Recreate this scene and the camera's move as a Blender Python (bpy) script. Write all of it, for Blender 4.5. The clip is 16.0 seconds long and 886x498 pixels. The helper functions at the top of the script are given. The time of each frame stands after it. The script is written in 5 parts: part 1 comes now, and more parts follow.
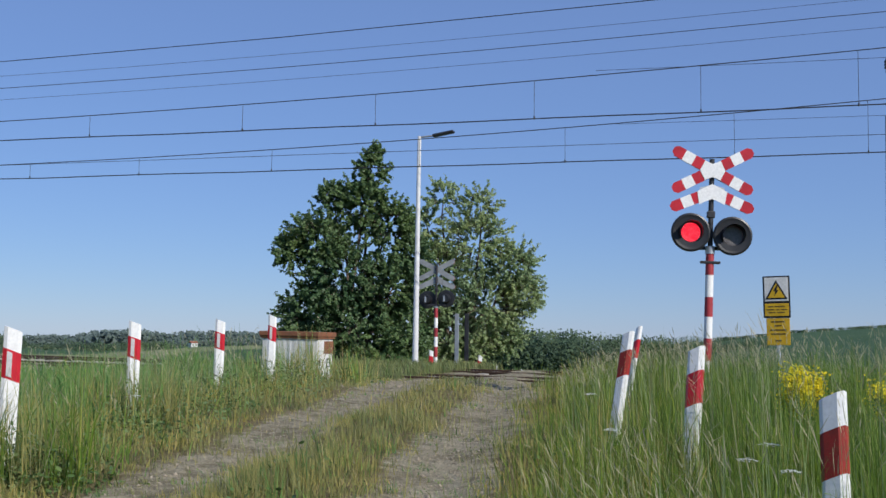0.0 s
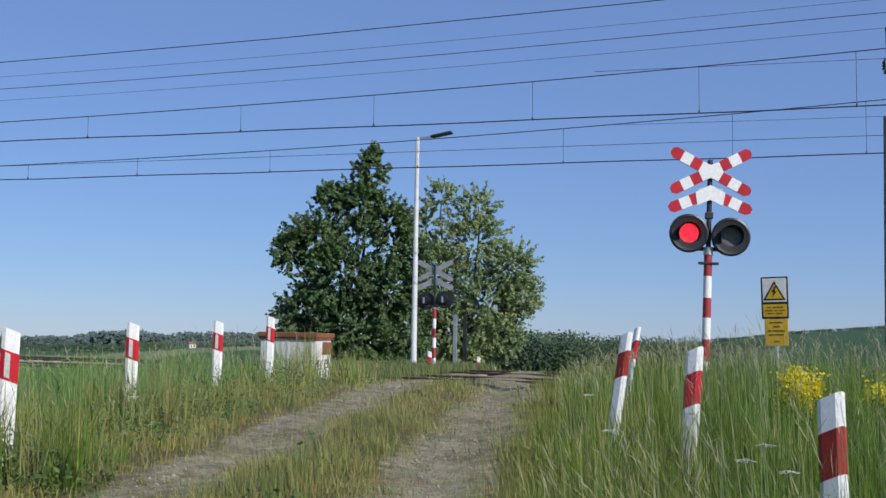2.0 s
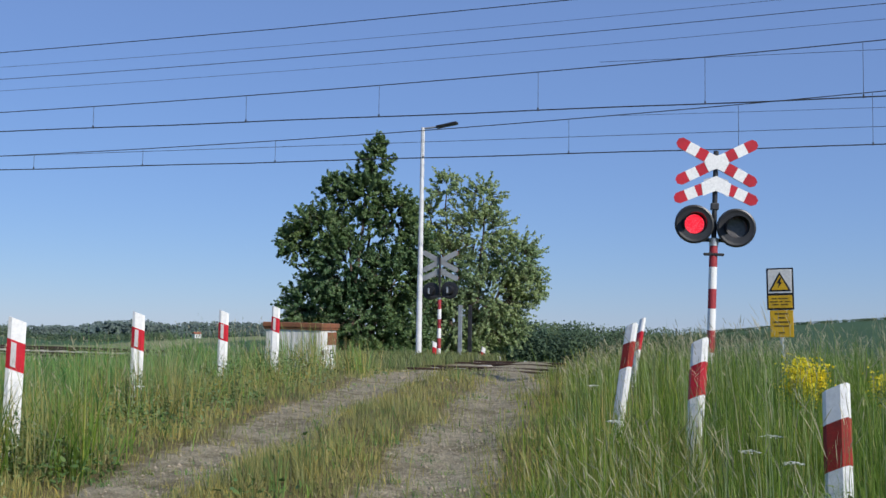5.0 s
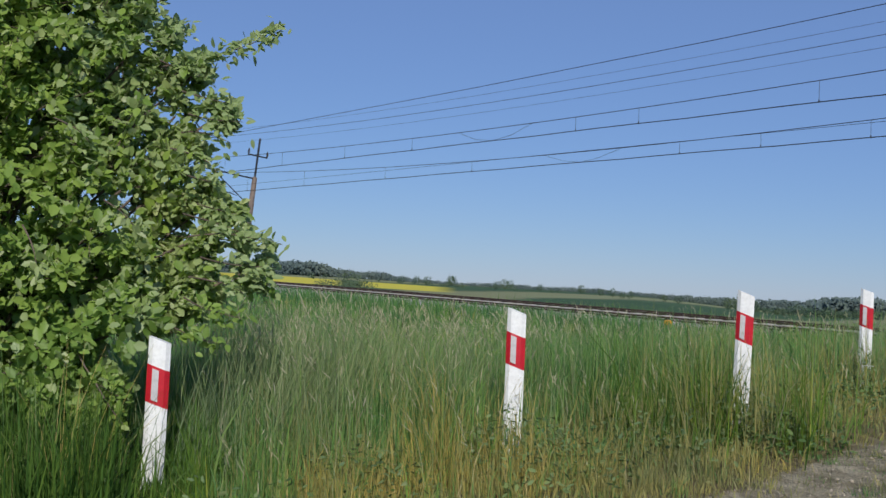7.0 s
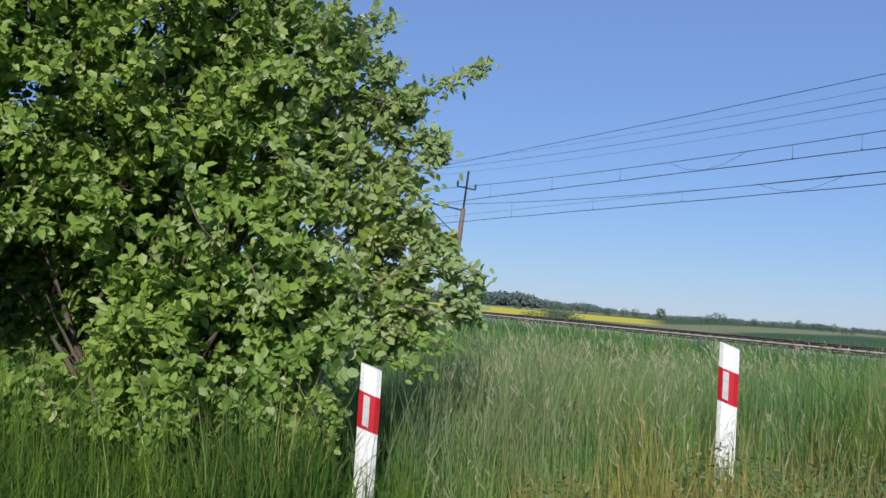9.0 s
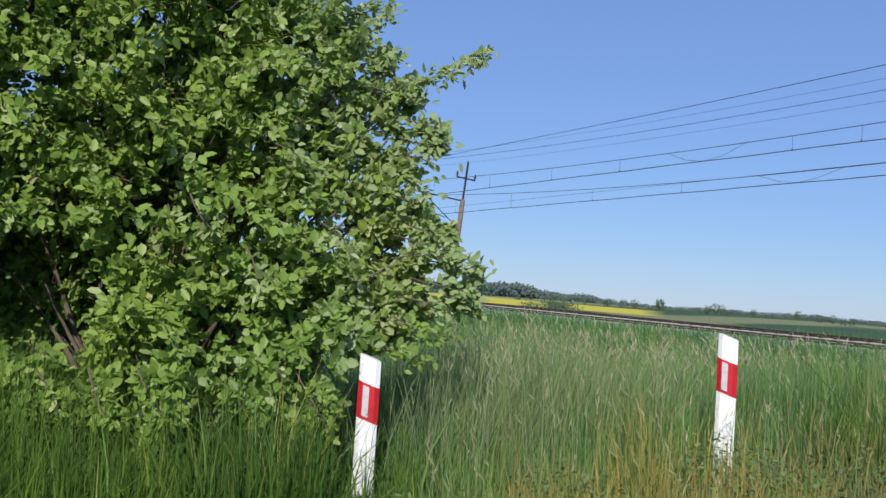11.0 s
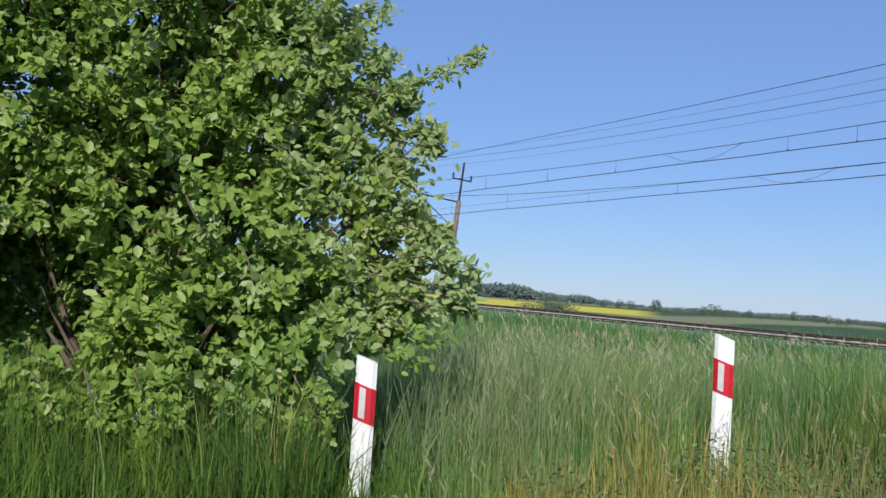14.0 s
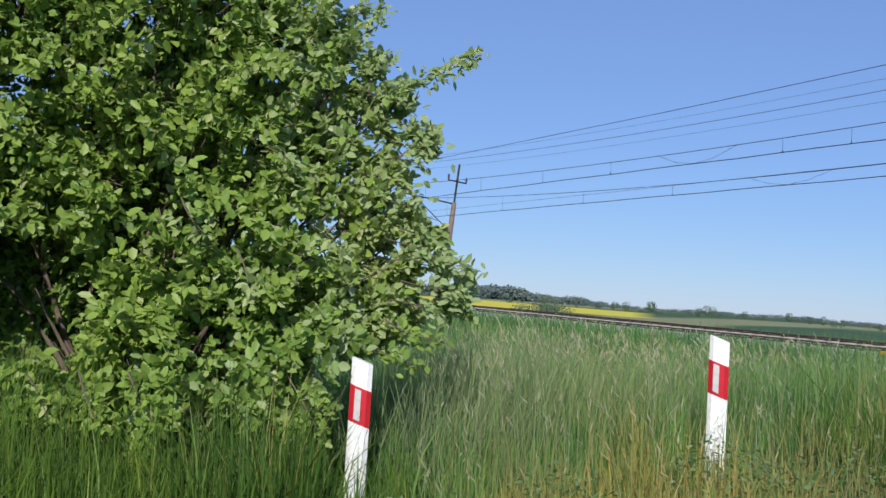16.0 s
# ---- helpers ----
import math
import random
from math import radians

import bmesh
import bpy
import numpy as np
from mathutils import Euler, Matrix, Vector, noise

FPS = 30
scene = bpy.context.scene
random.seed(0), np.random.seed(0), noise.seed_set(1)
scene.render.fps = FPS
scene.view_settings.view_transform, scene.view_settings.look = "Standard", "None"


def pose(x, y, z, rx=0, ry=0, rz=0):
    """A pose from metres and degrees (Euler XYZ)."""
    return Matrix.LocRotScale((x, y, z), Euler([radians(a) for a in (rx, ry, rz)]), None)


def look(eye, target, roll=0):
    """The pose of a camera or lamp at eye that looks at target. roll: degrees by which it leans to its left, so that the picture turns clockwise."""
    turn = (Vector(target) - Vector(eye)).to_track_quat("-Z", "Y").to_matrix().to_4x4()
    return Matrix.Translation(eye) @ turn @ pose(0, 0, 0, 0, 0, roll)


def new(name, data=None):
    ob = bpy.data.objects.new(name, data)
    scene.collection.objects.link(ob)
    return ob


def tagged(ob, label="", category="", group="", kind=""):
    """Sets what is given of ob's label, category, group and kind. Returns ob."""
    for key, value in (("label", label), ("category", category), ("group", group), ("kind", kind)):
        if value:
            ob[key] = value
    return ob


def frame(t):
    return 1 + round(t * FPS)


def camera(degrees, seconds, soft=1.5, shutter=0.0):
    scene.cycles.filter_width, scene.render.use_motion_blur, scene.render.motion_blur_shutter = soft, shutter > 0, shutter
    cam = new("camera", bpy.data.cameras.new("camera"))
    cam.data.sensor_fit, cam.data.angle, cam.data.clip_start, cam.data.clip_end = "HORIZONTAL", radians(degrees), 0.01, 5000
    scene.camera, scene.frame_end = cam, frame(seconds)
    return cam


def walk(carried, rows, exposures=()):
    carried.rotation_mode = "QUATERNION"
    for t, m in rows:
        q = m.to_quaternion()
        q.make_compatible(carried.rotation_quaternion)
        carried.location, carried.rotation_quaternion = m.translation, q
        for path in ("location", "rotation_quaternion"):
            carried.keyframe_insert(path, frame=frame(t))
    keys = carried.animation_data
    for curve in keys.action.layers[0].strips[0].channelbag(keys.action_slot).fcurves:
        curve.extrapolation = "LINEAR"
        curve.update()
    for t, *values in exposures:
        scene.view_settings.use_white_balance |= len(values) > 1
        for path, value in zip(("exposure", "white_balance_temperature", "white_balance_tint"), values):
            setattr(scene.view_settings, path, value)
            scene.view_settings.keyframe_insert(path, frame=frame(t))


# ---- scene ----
# One tripod camera that pans from the level crossing round to the bush beside the road.
cam = camera(44.86, 16.0, soft=1.5)
EYE = 1.45
TURNS = [
    (0.0, 94.60, -0.68, 15.24),
    (0.5, 94.60, -0.68, 15.24),
    (1.0, 94.61, -0.69, 15.20),
    (1.5, 94.65, -0.67, 15.15),
    (2.0, 94.65, -0.67, 15.15),
    (2.5, 94.74, -0.66, 14.98),
    (3.0, 94.74, -0.66, 14.87),
    (5.3, 93.83, -0.85, 15.70),
    (5.5, 92.85, -0.86, 18.06),
    (6.0, 92.56, -1.36, 28.42),
    (6.5, 92.00, -1.95, 42.42),
    (7.0, 91.72, -2.53, 52.78),
    (7.5, 92.39, -2.90, 59.52),
    (8.0, 92.86, -3.26, 62.26),
    (8.5, 92.86, -3.24, 63.06),
    (9.0, 92.82, -3.27, 63.78),
    (11.5, 92.29, -3.36, 63.72),
    (12.0, 92.29, -3.34, 63.75),
    (12.5, 91.81, -3.12, 63.84),
    (13.0, 91.88, -3.07, 63.60),
    (13.5, 92.18, -3.18, 63.57),
    (14.0, 92.40, -3.20, 63.55),
    (14.5, 92.43, -3.26, 63.52),
    (15.0, 92.45, -3.18, 63.50),
    (15.5, 92.45, -3.19, 63.48),
    (16.0, 92.51, -3.16, 63.30),
]
walk(cam, [(t, pose(0, 0, EYE, rx, ry, rz)) for t, rx, ry, rz in TURNS],
     exposures=((0.0, -0.04), (5.5, 0.0), (6.0, -0.05), (6.5, -0.18), (7.0, -0.26), (7.5, -0.2), (8.0, -0.06), (8.5, 0.0), (9.0, 0.03), (11.5, 0.08), (16.0, 0.12)))

# ---- daylight: clear sky, sun behind the camera to its right ----
SUN_AZ, SUN_EL = radians(-32), radians(35)
world = bpy.data.worlds.new("clear_sky")
scene.world = world
world.use_nodes = True
sky = world.node_tree.nodes.new("ShaderNodeTexSky")
sky.sky_type, sky.sun_disc = "NISHITA", False
sky.sun_elevation, sky.sun_rotation = SUN_EL, radians(90) - SUN_AZ
sky.altitude, sky.air_density, sky.dust_density, sky.ozone_density = 0, 1.0, 0.0, 4.0
tone = world.node_tree.nodes.new("ShaderNodeMix")
tone.data_type, tone.blend_type = "RGBA", "MULTIPLY"
tone.inputs[0].default_value, tone.inputs[7].default_value = 1.0, (0.80, 0.95, 1.16, 1)
world.node_tree.links.new(sky.outputs[0], tone.inputs[6])
even = world.node_tree.nodes.new("ShaderNodeMix")
even.data_type = "RGBA"
even.inputs[0].default_value, even.inputs[7].default_value = 0.48, (2.85, 4.15, 8.0, 1)
world.node_tree.links.new(tone.outputs[2], even.inputs[6])
world.node_tree.links.new(even.outputs[2], world.node_tree.nodes["Background"].inputs[0])
world.node_tree.nodes["Background"].inputs[1].default_value = 0.085
sun = new("sun", bpy.data.lights.new("sun", "SUN"))
sun.data.energy, sun.data.angle, sun.data.color = 4.8, radians(0.5), (1.0, 0.93, 0.82)
sun_way = Vector((math.cos(SUN_AZ) * math.cos(SUN_EL), math.sin(SUN_AZ) * math.cos(SUN_EL), math.sin(SUN_EL)))
sun.matrix_world = look(sun_way * 60, (0, 0, 0))
scene.view_settings.use_white_balance = True
scene.view_settings.white_balance_temperature, scene.view_settings.white_balance_tint = 6200, 10


# ---- materials ----
def nodes_of(name):
    m = bpy.data.materials.new(name)
    m.use_nodes = True
    return m, m.node_tree.nodes, m.node_tree.links, m.node_tree.nodes["Principled BSDF"]


def noise_node(nodes, links, scale, detail=4, vec=None, rough=0.6):
    n = nodes.new("ShaderNodeTexNoise")
    n.inputs["Scale"].default_value, n.inputs["Detail"].default_value, n.inputs["Roughness"].default_value = scale, detail, rough
    if vec:
        links.new(vec, n.inputs["Vector"])
    return n.outputs[0]


def ramp(nodes, links, fac, stops):
    r = nodes.new("ShaderNodeValToRGB")
    while len(r.color_ramp.elements) < len(stops):
        r.color_ramp.elements.new(0.5)
    for e, (at, c) in zip(r.color_ramp.elements, stops):
        e.position, e.color = at, (*c, 1) if len(c) == 3 else (c[0], c[0], c[0], 1)
    links.new(fac, r.inputs[0])
    return r.outputs[0]


def mix(nodes, links, fac, a, b, how="MIX"):
    n = nodes.new("ShaderNodeMix")
    n.data_type, n.blend_type = "RGBA", how
    for slot, v in ((0, fac), (6, a), (7, b)):
        if isinstance(v, (int, float)):
            n.inputs[slot].default_value = v
        elif isinstance(v, tuple):
            n.inputs[slot].default_value = (*v, 1)
        else:
            links.new(v, n.inputs[slot])
    return n.outputs[2]


def surface(name, base, dark, rough=0.6, metal=0.0, scale=6.0, fine=60.0, bump=0.15, stain=None):
    """A weathered solid surface: two tones at two scales, with fine relief."""
    m, nodes, links, bsdf = nodes_of(name)
    tc = nodes.new("ShaderNodeTexCoord").outputs["Object"]
    big = ramp(nodes, links, noise_node(nodes, links, scale, 5, tc), [(0.35, dark), (0.62, base)])
    small = ramp(nodes, links, noise_node(nodes, links, fine, 3, tc), [(0.3, (0.82,)), (0.7, (1.0,))])
    col = mix(nodes, links, 1.0, big, small, "MULTIPLY")
    if stain:
        st = ramp(nodes, links, noise_node(nodes, links, scale * 1.7, 6, tc, 0.75), [(0.56, (0.0,)), (0.7, (1.0,))])
        col = mix(nodes, links, st, col, stain)
    links.new(col, bsdf.inputs["Base Color"])
    bsdf.inputs["Roughness"].default_value, bsdf.inputs["Metallic"].default_value = rough, metal
    b = nodes.new("ShaderNodeBump")
    b.inputs["Strength"].default_value, b.inputs["Distance"].default_value = bump, 0.01
    links.new(noise_node(nodes, links, fine, 4, tc), b.inputs["Height"])
    links.new(b.outputs[0], bsdf.inputs["Normal"])
    return m


WHITE_PAINT = surface("white_paint", (0.86, 0.86, 0.85), (0.81, 0.81, 0.80), 0.45, 0, 4, 40, 0.06, (0.75, 0.74, 0.70))
BOARD_WHITE = surface("clean_board_white", (0.88, 0.88, 0.87), (0.84, 0.84, 0.83), 0.4, 0, 4, 40, 0.03)
RED_PAINT = surface("red_paint", (0.55, 0.015, 0.03), (0.42, 0.012, 0.022), 0.4, 0, 5, 50, 0.06)
FADED_RED = surface("faded_red_paint", (0.40, 0.035, 0.045), (0.30, 0.03, 0.035), 0.55, 0, 5, 50, 0.08)
RUSTY_RED = surface("worn_red_paint", (0.36, 0.018, 0.012), (0.22, 0.022, 0.012), 0.7, 0, 14, 70, 0.15, (0.16, 0.055, 0.022))
REFLECTOR = surface("grey_white_reflector", (0.62, 0.60, 0.60), (0.5, 0.48, 0.48), 0.25, 0, 20, 200, 0.1)
BLACK_PAINT = surface("black_paint", (0.018, 0.019, 0.022), (0.012, 0.012, 0.014), 0.42, 0, 6, 60, 0.05)
DARK_STEEL = surface("dark_steel", (0.07, 0.07, 0.075), (0.04, 0.04, 0.042), 0.5, 0.7, 8, 80, 0.1)
GALVANISED = surface("galvanised_steel", (0.60, 0.62, 0.64), (0.45, 0.47, 0.49), 0.42, 0.75, 7, 60, 0.06)
WHITE_POLE = surface("white_lamp_pole", (0.78, 0.78, 0.77), (0.66, 0.66, 0.66), 0.4, 0.1, 4, 40, 0.05)
SIGN_BACK = surface("grey_sign_back", (0.40, 0.42, 0.42), (0.30, 0.31, 0.31), 0.5, 0.5, 5, 50, 0.05)
CONCRETE = surface("mast_concrete", (0.24, 0.185, 0.15), (0.16, 0.125, 0.105), 0.9, 0, 3, 40, 0.3, (0.13, 0.105, 0.09))
CABLE = surface("tarnished_copper_wire", (0.035, 0.04, 0.045), (0.025, 0.027, 0.03), 0.6, 0.3, 3, 30, 0.0)
RAIL_STEEL = surface("rusty_rail_steel", (0.085, 0.05, 0.035), (0.05, 0.032, 0.025), 0.75, 0.3, 5, 40, 0.2)
BALLAST = surface("grey_ballast", (0.42, 0.39, 0.35), (0.26, 0.235, 0.21), 0.95, 0, 9, 30, 0.9)
SLEEPER = surface("concrete_sleeper", (0.40, 0.37, 0.33), (0.28, 0.25, 0.22), 0.9, 0, 4, 30, 0.3)
DIRTY_SLAB = surface("earth_covered_slab", (0.33, 0.27, 0.20), (0.16, 0.13, 0.10), 0.95, 0, 3, 30, 0.6, (0.10, 0.085, 0.06))
RUST_ROOF = surface("rusty_brown_roof", (0.26, 0.10, 0.045), (0.16, 0.07, 0.035), 0.8, 0, 3, 30, 0.3, (0.12, 0.06, 0.04))
RENDER_WHITE = surface("white_painted_concrete", (0.78, 0.78, 0.76), (0.64, 0.64, 0.62), 0.8, 0, 2, 30, 0.2, (0.48, 0.47, 0.43))
YELLOW_SIGN = surface("yellow_sign_paint", (0.72, 0.44, 0.015), (0.6, 0.36, 0.012), 0.45, 0, 6, 60, 0.05)
WRITING = surface("faded_dark_writing", (0.16, 0.11, 0.02), (0.10, 0.07, 0.015), 0.5, 0, 20, 80, 0.02)
ORANGE_PAINT = surface("orange_yellow_paint", (0.75, 0.40, 0.02), (0.6, 0.3, 0.02), 0.5, 0, 8, 60, 0.05)
ROOF_TILE = surface("red_brown_roof_tiles", (0.32, 0.10, 0.06), (0.22, 0.07, 0.045), 0.85, 0, 1, 8, 0.2)
BARK = surface("grey_brown_bark", (0.16, 0.12, 0.09), (0.08, 0.06, 0.045), 0.95, 0, 9, 60, 0.6)
GLASS_DARK = surface("dark_signal_lens", (0.15, 0.14, 0.14), (0.11, 0.10, 0.10), 0.25, 0, 30, 300, 0.3)


def lamp_red():
    m, nodes, links, bsdf = nodes_of("lit_red_signal_lens")
    tc = nodes.new("ShaderNodeTexCoord").outputs["Object"]
    v = nodes.new("ShaderNodeTexVoronoi")
    v.inputs["Scale"].default_value = 70
    links.new(tc, v.inputs["Vector"])
    col = ramp(nodes, links, v.outputs["Distance"], [(0.0, (1.0, 0.30, 0.34)), (0.35, (1.0, 0.03, 0.06)), (0.7, (0.75, 0.004, 0.02))])
    links.new(col, bsdf.inputs["Emission Color"])
    bsdf.inputs["Emission Strength"].default_value = 1.15
    bsdf.inputs["Base Color"].default_value = (0.2, 0.004, 0.01, 1)
    return m


RED_LIGHT = lamp_red()


def foliage(name, light, deep, warm, trans=0.35, rough=0.5, scale=0.6, vary=1.0, tufts=False, gloss=0.22):
    """Leaves or blades: colour varies from piece to piece and in drifts, and some light passes through."""
    m, nodes, links, bsdf = nodes_of(name)
    tc = nodes.new("ShaderNodeTexCoord").outputs["Object"]
    island = nodes.new("ShaderNodeNewGeometry").outputs["Random Per Island"]
    a = ramp(nodes, links, island, [(0.0, deep), (0.55, light), (0.93, light), (1.0, warm)])
    drift = ramp(nodes, links, noise_node(nodes, links, scale, 5, tc), [(0.30, (0.62, 0.78, 0.95)), (0.5, (0.98, 1.0, 1.0)), (0.72, (1.28, 1.14, 0.85))])
    col = mix(nodes, links, vary, a, drift, "MULTIPLY")
    if tufts:
        tint = nodes.new("ShaderNodeAttribute")
        tint.attribute_name = "tuft"
        shade = ramp(nodes, links, tint.outputs["Fac"], [(0.0, (0.62, 0.74, 0.78)), (0.45, (1.0, 1.0, 1.0)), (1.0, (1.42, 1.22, 0.86))])
        col = mix(nodes, links, 1.0, col, shade, "MULTIPLY")
    links.new(col, bsdf.inputs["Base Color"])
    bsdf.inputs["Roughness"].default_value = rough
    bsdf.inputs["Specular IOR Level"].default_value = gloss
    tr = nodes.new("ShaderNodeBsdfTranslucent")
    links.new(col, tr.inputs[0])
    ms = nodes.new("ShaderNodeMixShader")
    ms.inputs[0].default_value = trans
    links.new(bsdf.outputs[0], ms.inputs[1])
    links.new(tr.outputs[0], ms.inputs[2])
    links.new(ms.outputs[0], nodes["Material Output"].inputs[0])
    return m


# ---- mesh helpers ----
def part(name, bm, material, parent=None, label=""):
    me = bpy.data.meshes.new(name)
    bm.to_mesh(me)
    bm.free()
    for p in me.polygons:
        p.use_smooth = len(p.vertices) == 4 and bool(me.get("smooth"))
    me.materials.append(material)
    ob = new(name, me)
    ob.parent = parent
    return tagged(ob, label)


def thing(name, label, category, group="", at=None):
    ob = new(name)
    ob.empty_display_size = 0.2
    if at is not None:
        ob.matrix_basis = at
    return tagged(ob, label, category, group)


def box(sx, sy, sz, m=None, bevel=0.0, bm=None):
    bm = bm or bmesh.new()
    got = bmesh.ops.create_cube(bm, size=1.0, matrix=(m or Matrix()) @ Matrix.Diagonal((sx, sy, sz, 1)))
    if bevel:
        edges = list({e for v in got["verts"] for e in v.link_edges})
        bmesh.ops.bevel(bm, geom=edges, offset=bevel, segments=2, affect="EDGES", profile=0.5)
    return bm


def tube(r0, r1, h, m=None, seg=14, bm=None, caps=True):
    """A round, tapered bar that stands on the origin of m."""
    bm = bm or bmesh.new()
    bmesh.ops.create_cone(bm, cap_ends=caps, segments=seg, radius1=r0, radius2=r1, depth=h, matrix=(m or Matrix()) @ pose(0, 0, h / 2))
    return bm


def bar_between(a, b, r0, r1=None, seg=8, bm=None):
    a, b = Vector(a), Vector(b)
    turn = (b - a).to_track_quat("Z", "Y").to_matrix().to_4x4()
    return tube(r0, r1 if r1 is not None else r0, (b - a).length, Matrix.Translation(a) @ turn, seg, bm)


def slab(outline, depth, m=None, bevel=0.0, bm=None):
    """A flat plate: an outline in x and z, thickness along y from 0 to depth."""
    bm = bm or bmesh.new()
    m = m or Matrix()
    n = len(outline)
    front = [bm.verts.new(m @ Vector((x, 0, z))) for x, z in outline]
    back = [bm.verts.new(m @ Vector((x, depth, z))) for x, z in outline]
    bm.faces.new(front)
    bm.faces.new(back[::-1])
    for i in range(n):
        bm.faces.new((front[i], back[i], back[(i + 1) % n], front[(i + 1) % n]))
    bmesh.ops.recalc_face_normals(bm, faces=bm.faces)
    if bevel:
        bmesh.ops.bevel(bm, geom=list(bm.edges), offset=bevel, segments=1, affect="EDGES")
    return bm


def sheet(name, verts, faces, material, smooth=False):
    me = bpy.data.meshes.new(name)
    me.from_pydata(verts, [], faces)
    me.materials.append(material)
    if smooth:
        me.polygons.foreach_set("use_smooth", np.ones(len(me.polygons), bool))
    return new(name, me)


# ---- the ground ----
RAIL_Z = 0.58  # at the crossing; the line climbs towards -x
TRACKS = (22.3, 26.3)


def rail_z(x):
    return RAIL_Z - 0.0105 * (np.clip(x, -150, 60) + 5.0)


def smooth01(v, a, b):
    k = np.clip((v - a) / (b - a), 0, 1)
    return k * k * (3 - 2 * k)


def road_x(y):
    """Centre line of the dirt road."""
    return np.interp(y, [-30, 0, 6.25, 13.5, 16.5, 20, 29, 36, 60], [2.0, -1.9, -2.7, -3.7, -4.3, -4.7, -5.2, -5.0, -2.0])


def ground_z(x, y):
    x, y = np.asarray(x, float), np.asarray(y, float)
    ramp_z = np.interp(y, [-30, -5, 0, 4.5, 6.5, 9.5, 12, 14.4, 17, 19.5, 21, 28, 29.5, 33, 40, 60], [-0.6, -0.15, 0.06, 0.33, 0.47, 0.59, 0.66, 0.71, 0.69, 0.58, 0.55, 0.55, 0.45, 0.25, -0.2, -0.8])
    field = np.interp(y, [-30, 0, 6, 12, 16, 60], [-0.5, -0.08, 0.12, 0.2, 0.25, -0.9])
    line = smooth01(y, 14, 20) * (1 - smooth01(y, 29, 38))
    field = field * (1 - line) + (rail_z(x) - 0.42) * line
    away = np.abs(x - road_x(y))
    k = smooth01(away, 4.2, 8.0)
    z = ramp_z * (1 - k) + field * k
    # the verge on the side of the signal stands a little over the road
    right = x - road_x(y)
    z = z + 0.06 * smooth01(right, 1.7, 3.0) * (1 - smooth01(y, 17, 20))
    rut = np.exp(-((away - 0.82) / 0.28) ** 2)
    z = z - 0.045 * rut + 0.03 * np.exp(-(away / 0.35) ** 2)
    # far country: fields fall away or rise gently, by direction
    r = np.hypot(x, y)
    az = np.degrees(np.arctan2(-x, y))
    fall = np.interp(az, [-180, -40, -20, -7, -2.5, 2, 4, 12, 18, 25, 34, 38, 42.4, 45, 53, 62, 72, 90, 180], [0, -0.008, -0.014, -0.0145, -0.0085, 0.002, 0.016, 0.022, 0.018, 0.006, 0.0125, 0.0085, 0.0022, 0.0012, -0.0006, -0.0038, -0.005, -0.006, 0])
    z = z * (1 - smooth01(r, 45, 110)) + (-1.15 - fall * np.minimum(r, 900)) * smooth01(r, 45, 110) - 40 * smooth01(r, 950, 3400)
    bumps = 0.35 * np.sin(x * 0.021 + 1.0) * np.cos(y * 0.017) * smooth01(r, 80, 260)
    small = 0.025 * np.sin(x * 2.3 + 0.4 * y) * np.sin(y * 1.9 - 0.7 * x) + 0.012 * np.sin(5.1 * x + 1.3) * np.sin(4.3 * y)
    return z + bumps + small * (1 - smooth01(r, 20, 40))


def build_ground():
    rings = np.concatenate([[0.0], np.geomspace(0.5, 40, 160), np.geomspace(42, 3500, 60)])
    nseg = 540
    ang = np.linspace(0, 2 * np.pi, nseg, endpoint=False)
    X, Y = np.outer(rings, np.cos(ang)), np.outer(rings, np.sin(ang))
    Z = ground_z(X, Y)
    verts = np.stack([X, Y, Z], -1).reshape(-1, 3)
    i, j = np.meshgrid(np.arange(len(rings) - 1), np.arange(nseg), indexing="ij")
    j2 = (j + 1) % nseg
    quads = np.stack([i * nseg + j, (i + 1) * nseg + j, (i + 1) * nseg + j2, i * nseg + j2], -1).reshape(-1, 4)
    me = bpy.data.meshes.new("ground")
    me.from_pydata(verts.tolist(), [], quads.tolist())
    me.polygons.foreach_set("use_smooth", np.ones(len(quads), bool))
    x, y = verts[:, 0], verts[:, 1]
    r, az = np.hypot(x, y), np.degrees(np.arctan2(-x, y))
    away = np.abs(x - road_x(y))
    wob = 0.10 * np.sin(y * 1.7) + 0.07 * np.sin(y * 4.1 + 1)
    dirt = np.exp(-(((away - 0.84 + 0.3 * wob) / 0.42) ** 2) ** 1.6) + 0.5 * smooth01(y, 13, 17) * (1 - smooth01(away, 1.2, 2.2)) * (1 - smooth01(y, 34, 40))
    dirt = np.clip(dirt, 0, 1) * (r < 70)
    dry = np.clip((1 - smooth01(away, 1.6, 3.2)) * (r < 60), 0, 1)
    rape = smooth01(az, 52.3, 53.0) * (1 - smooth01(az, 66, 70)) * smooth01(r, 235, 245) * (1 - smooth01(r, 430, 450)) * (1 - smooth01(az, 57.0, 57.4) * (1 - smooth01(az, 58.2, 58.6)))
    pale = smooth01(np.sin(az * 0.33 + r * 0.011 + 1.0), 0.2, 0.4) * smooth01(r, 90, 110) * smooth01(az, 8, 16)
    for key, val in (("dirt", dirt), ("dry", dry), ("rape", rape), ("pale", pale)):
        at = me.attributes.new(key, "FLOAT", "POINT")
        at.data.foreach_set("value", val.astype(np.float32))
    me.materials.append(ground_material())
    return tagged(new("ground", me), "grassy ground with a rutted dirt road and far fields", "ground", "", "structure")


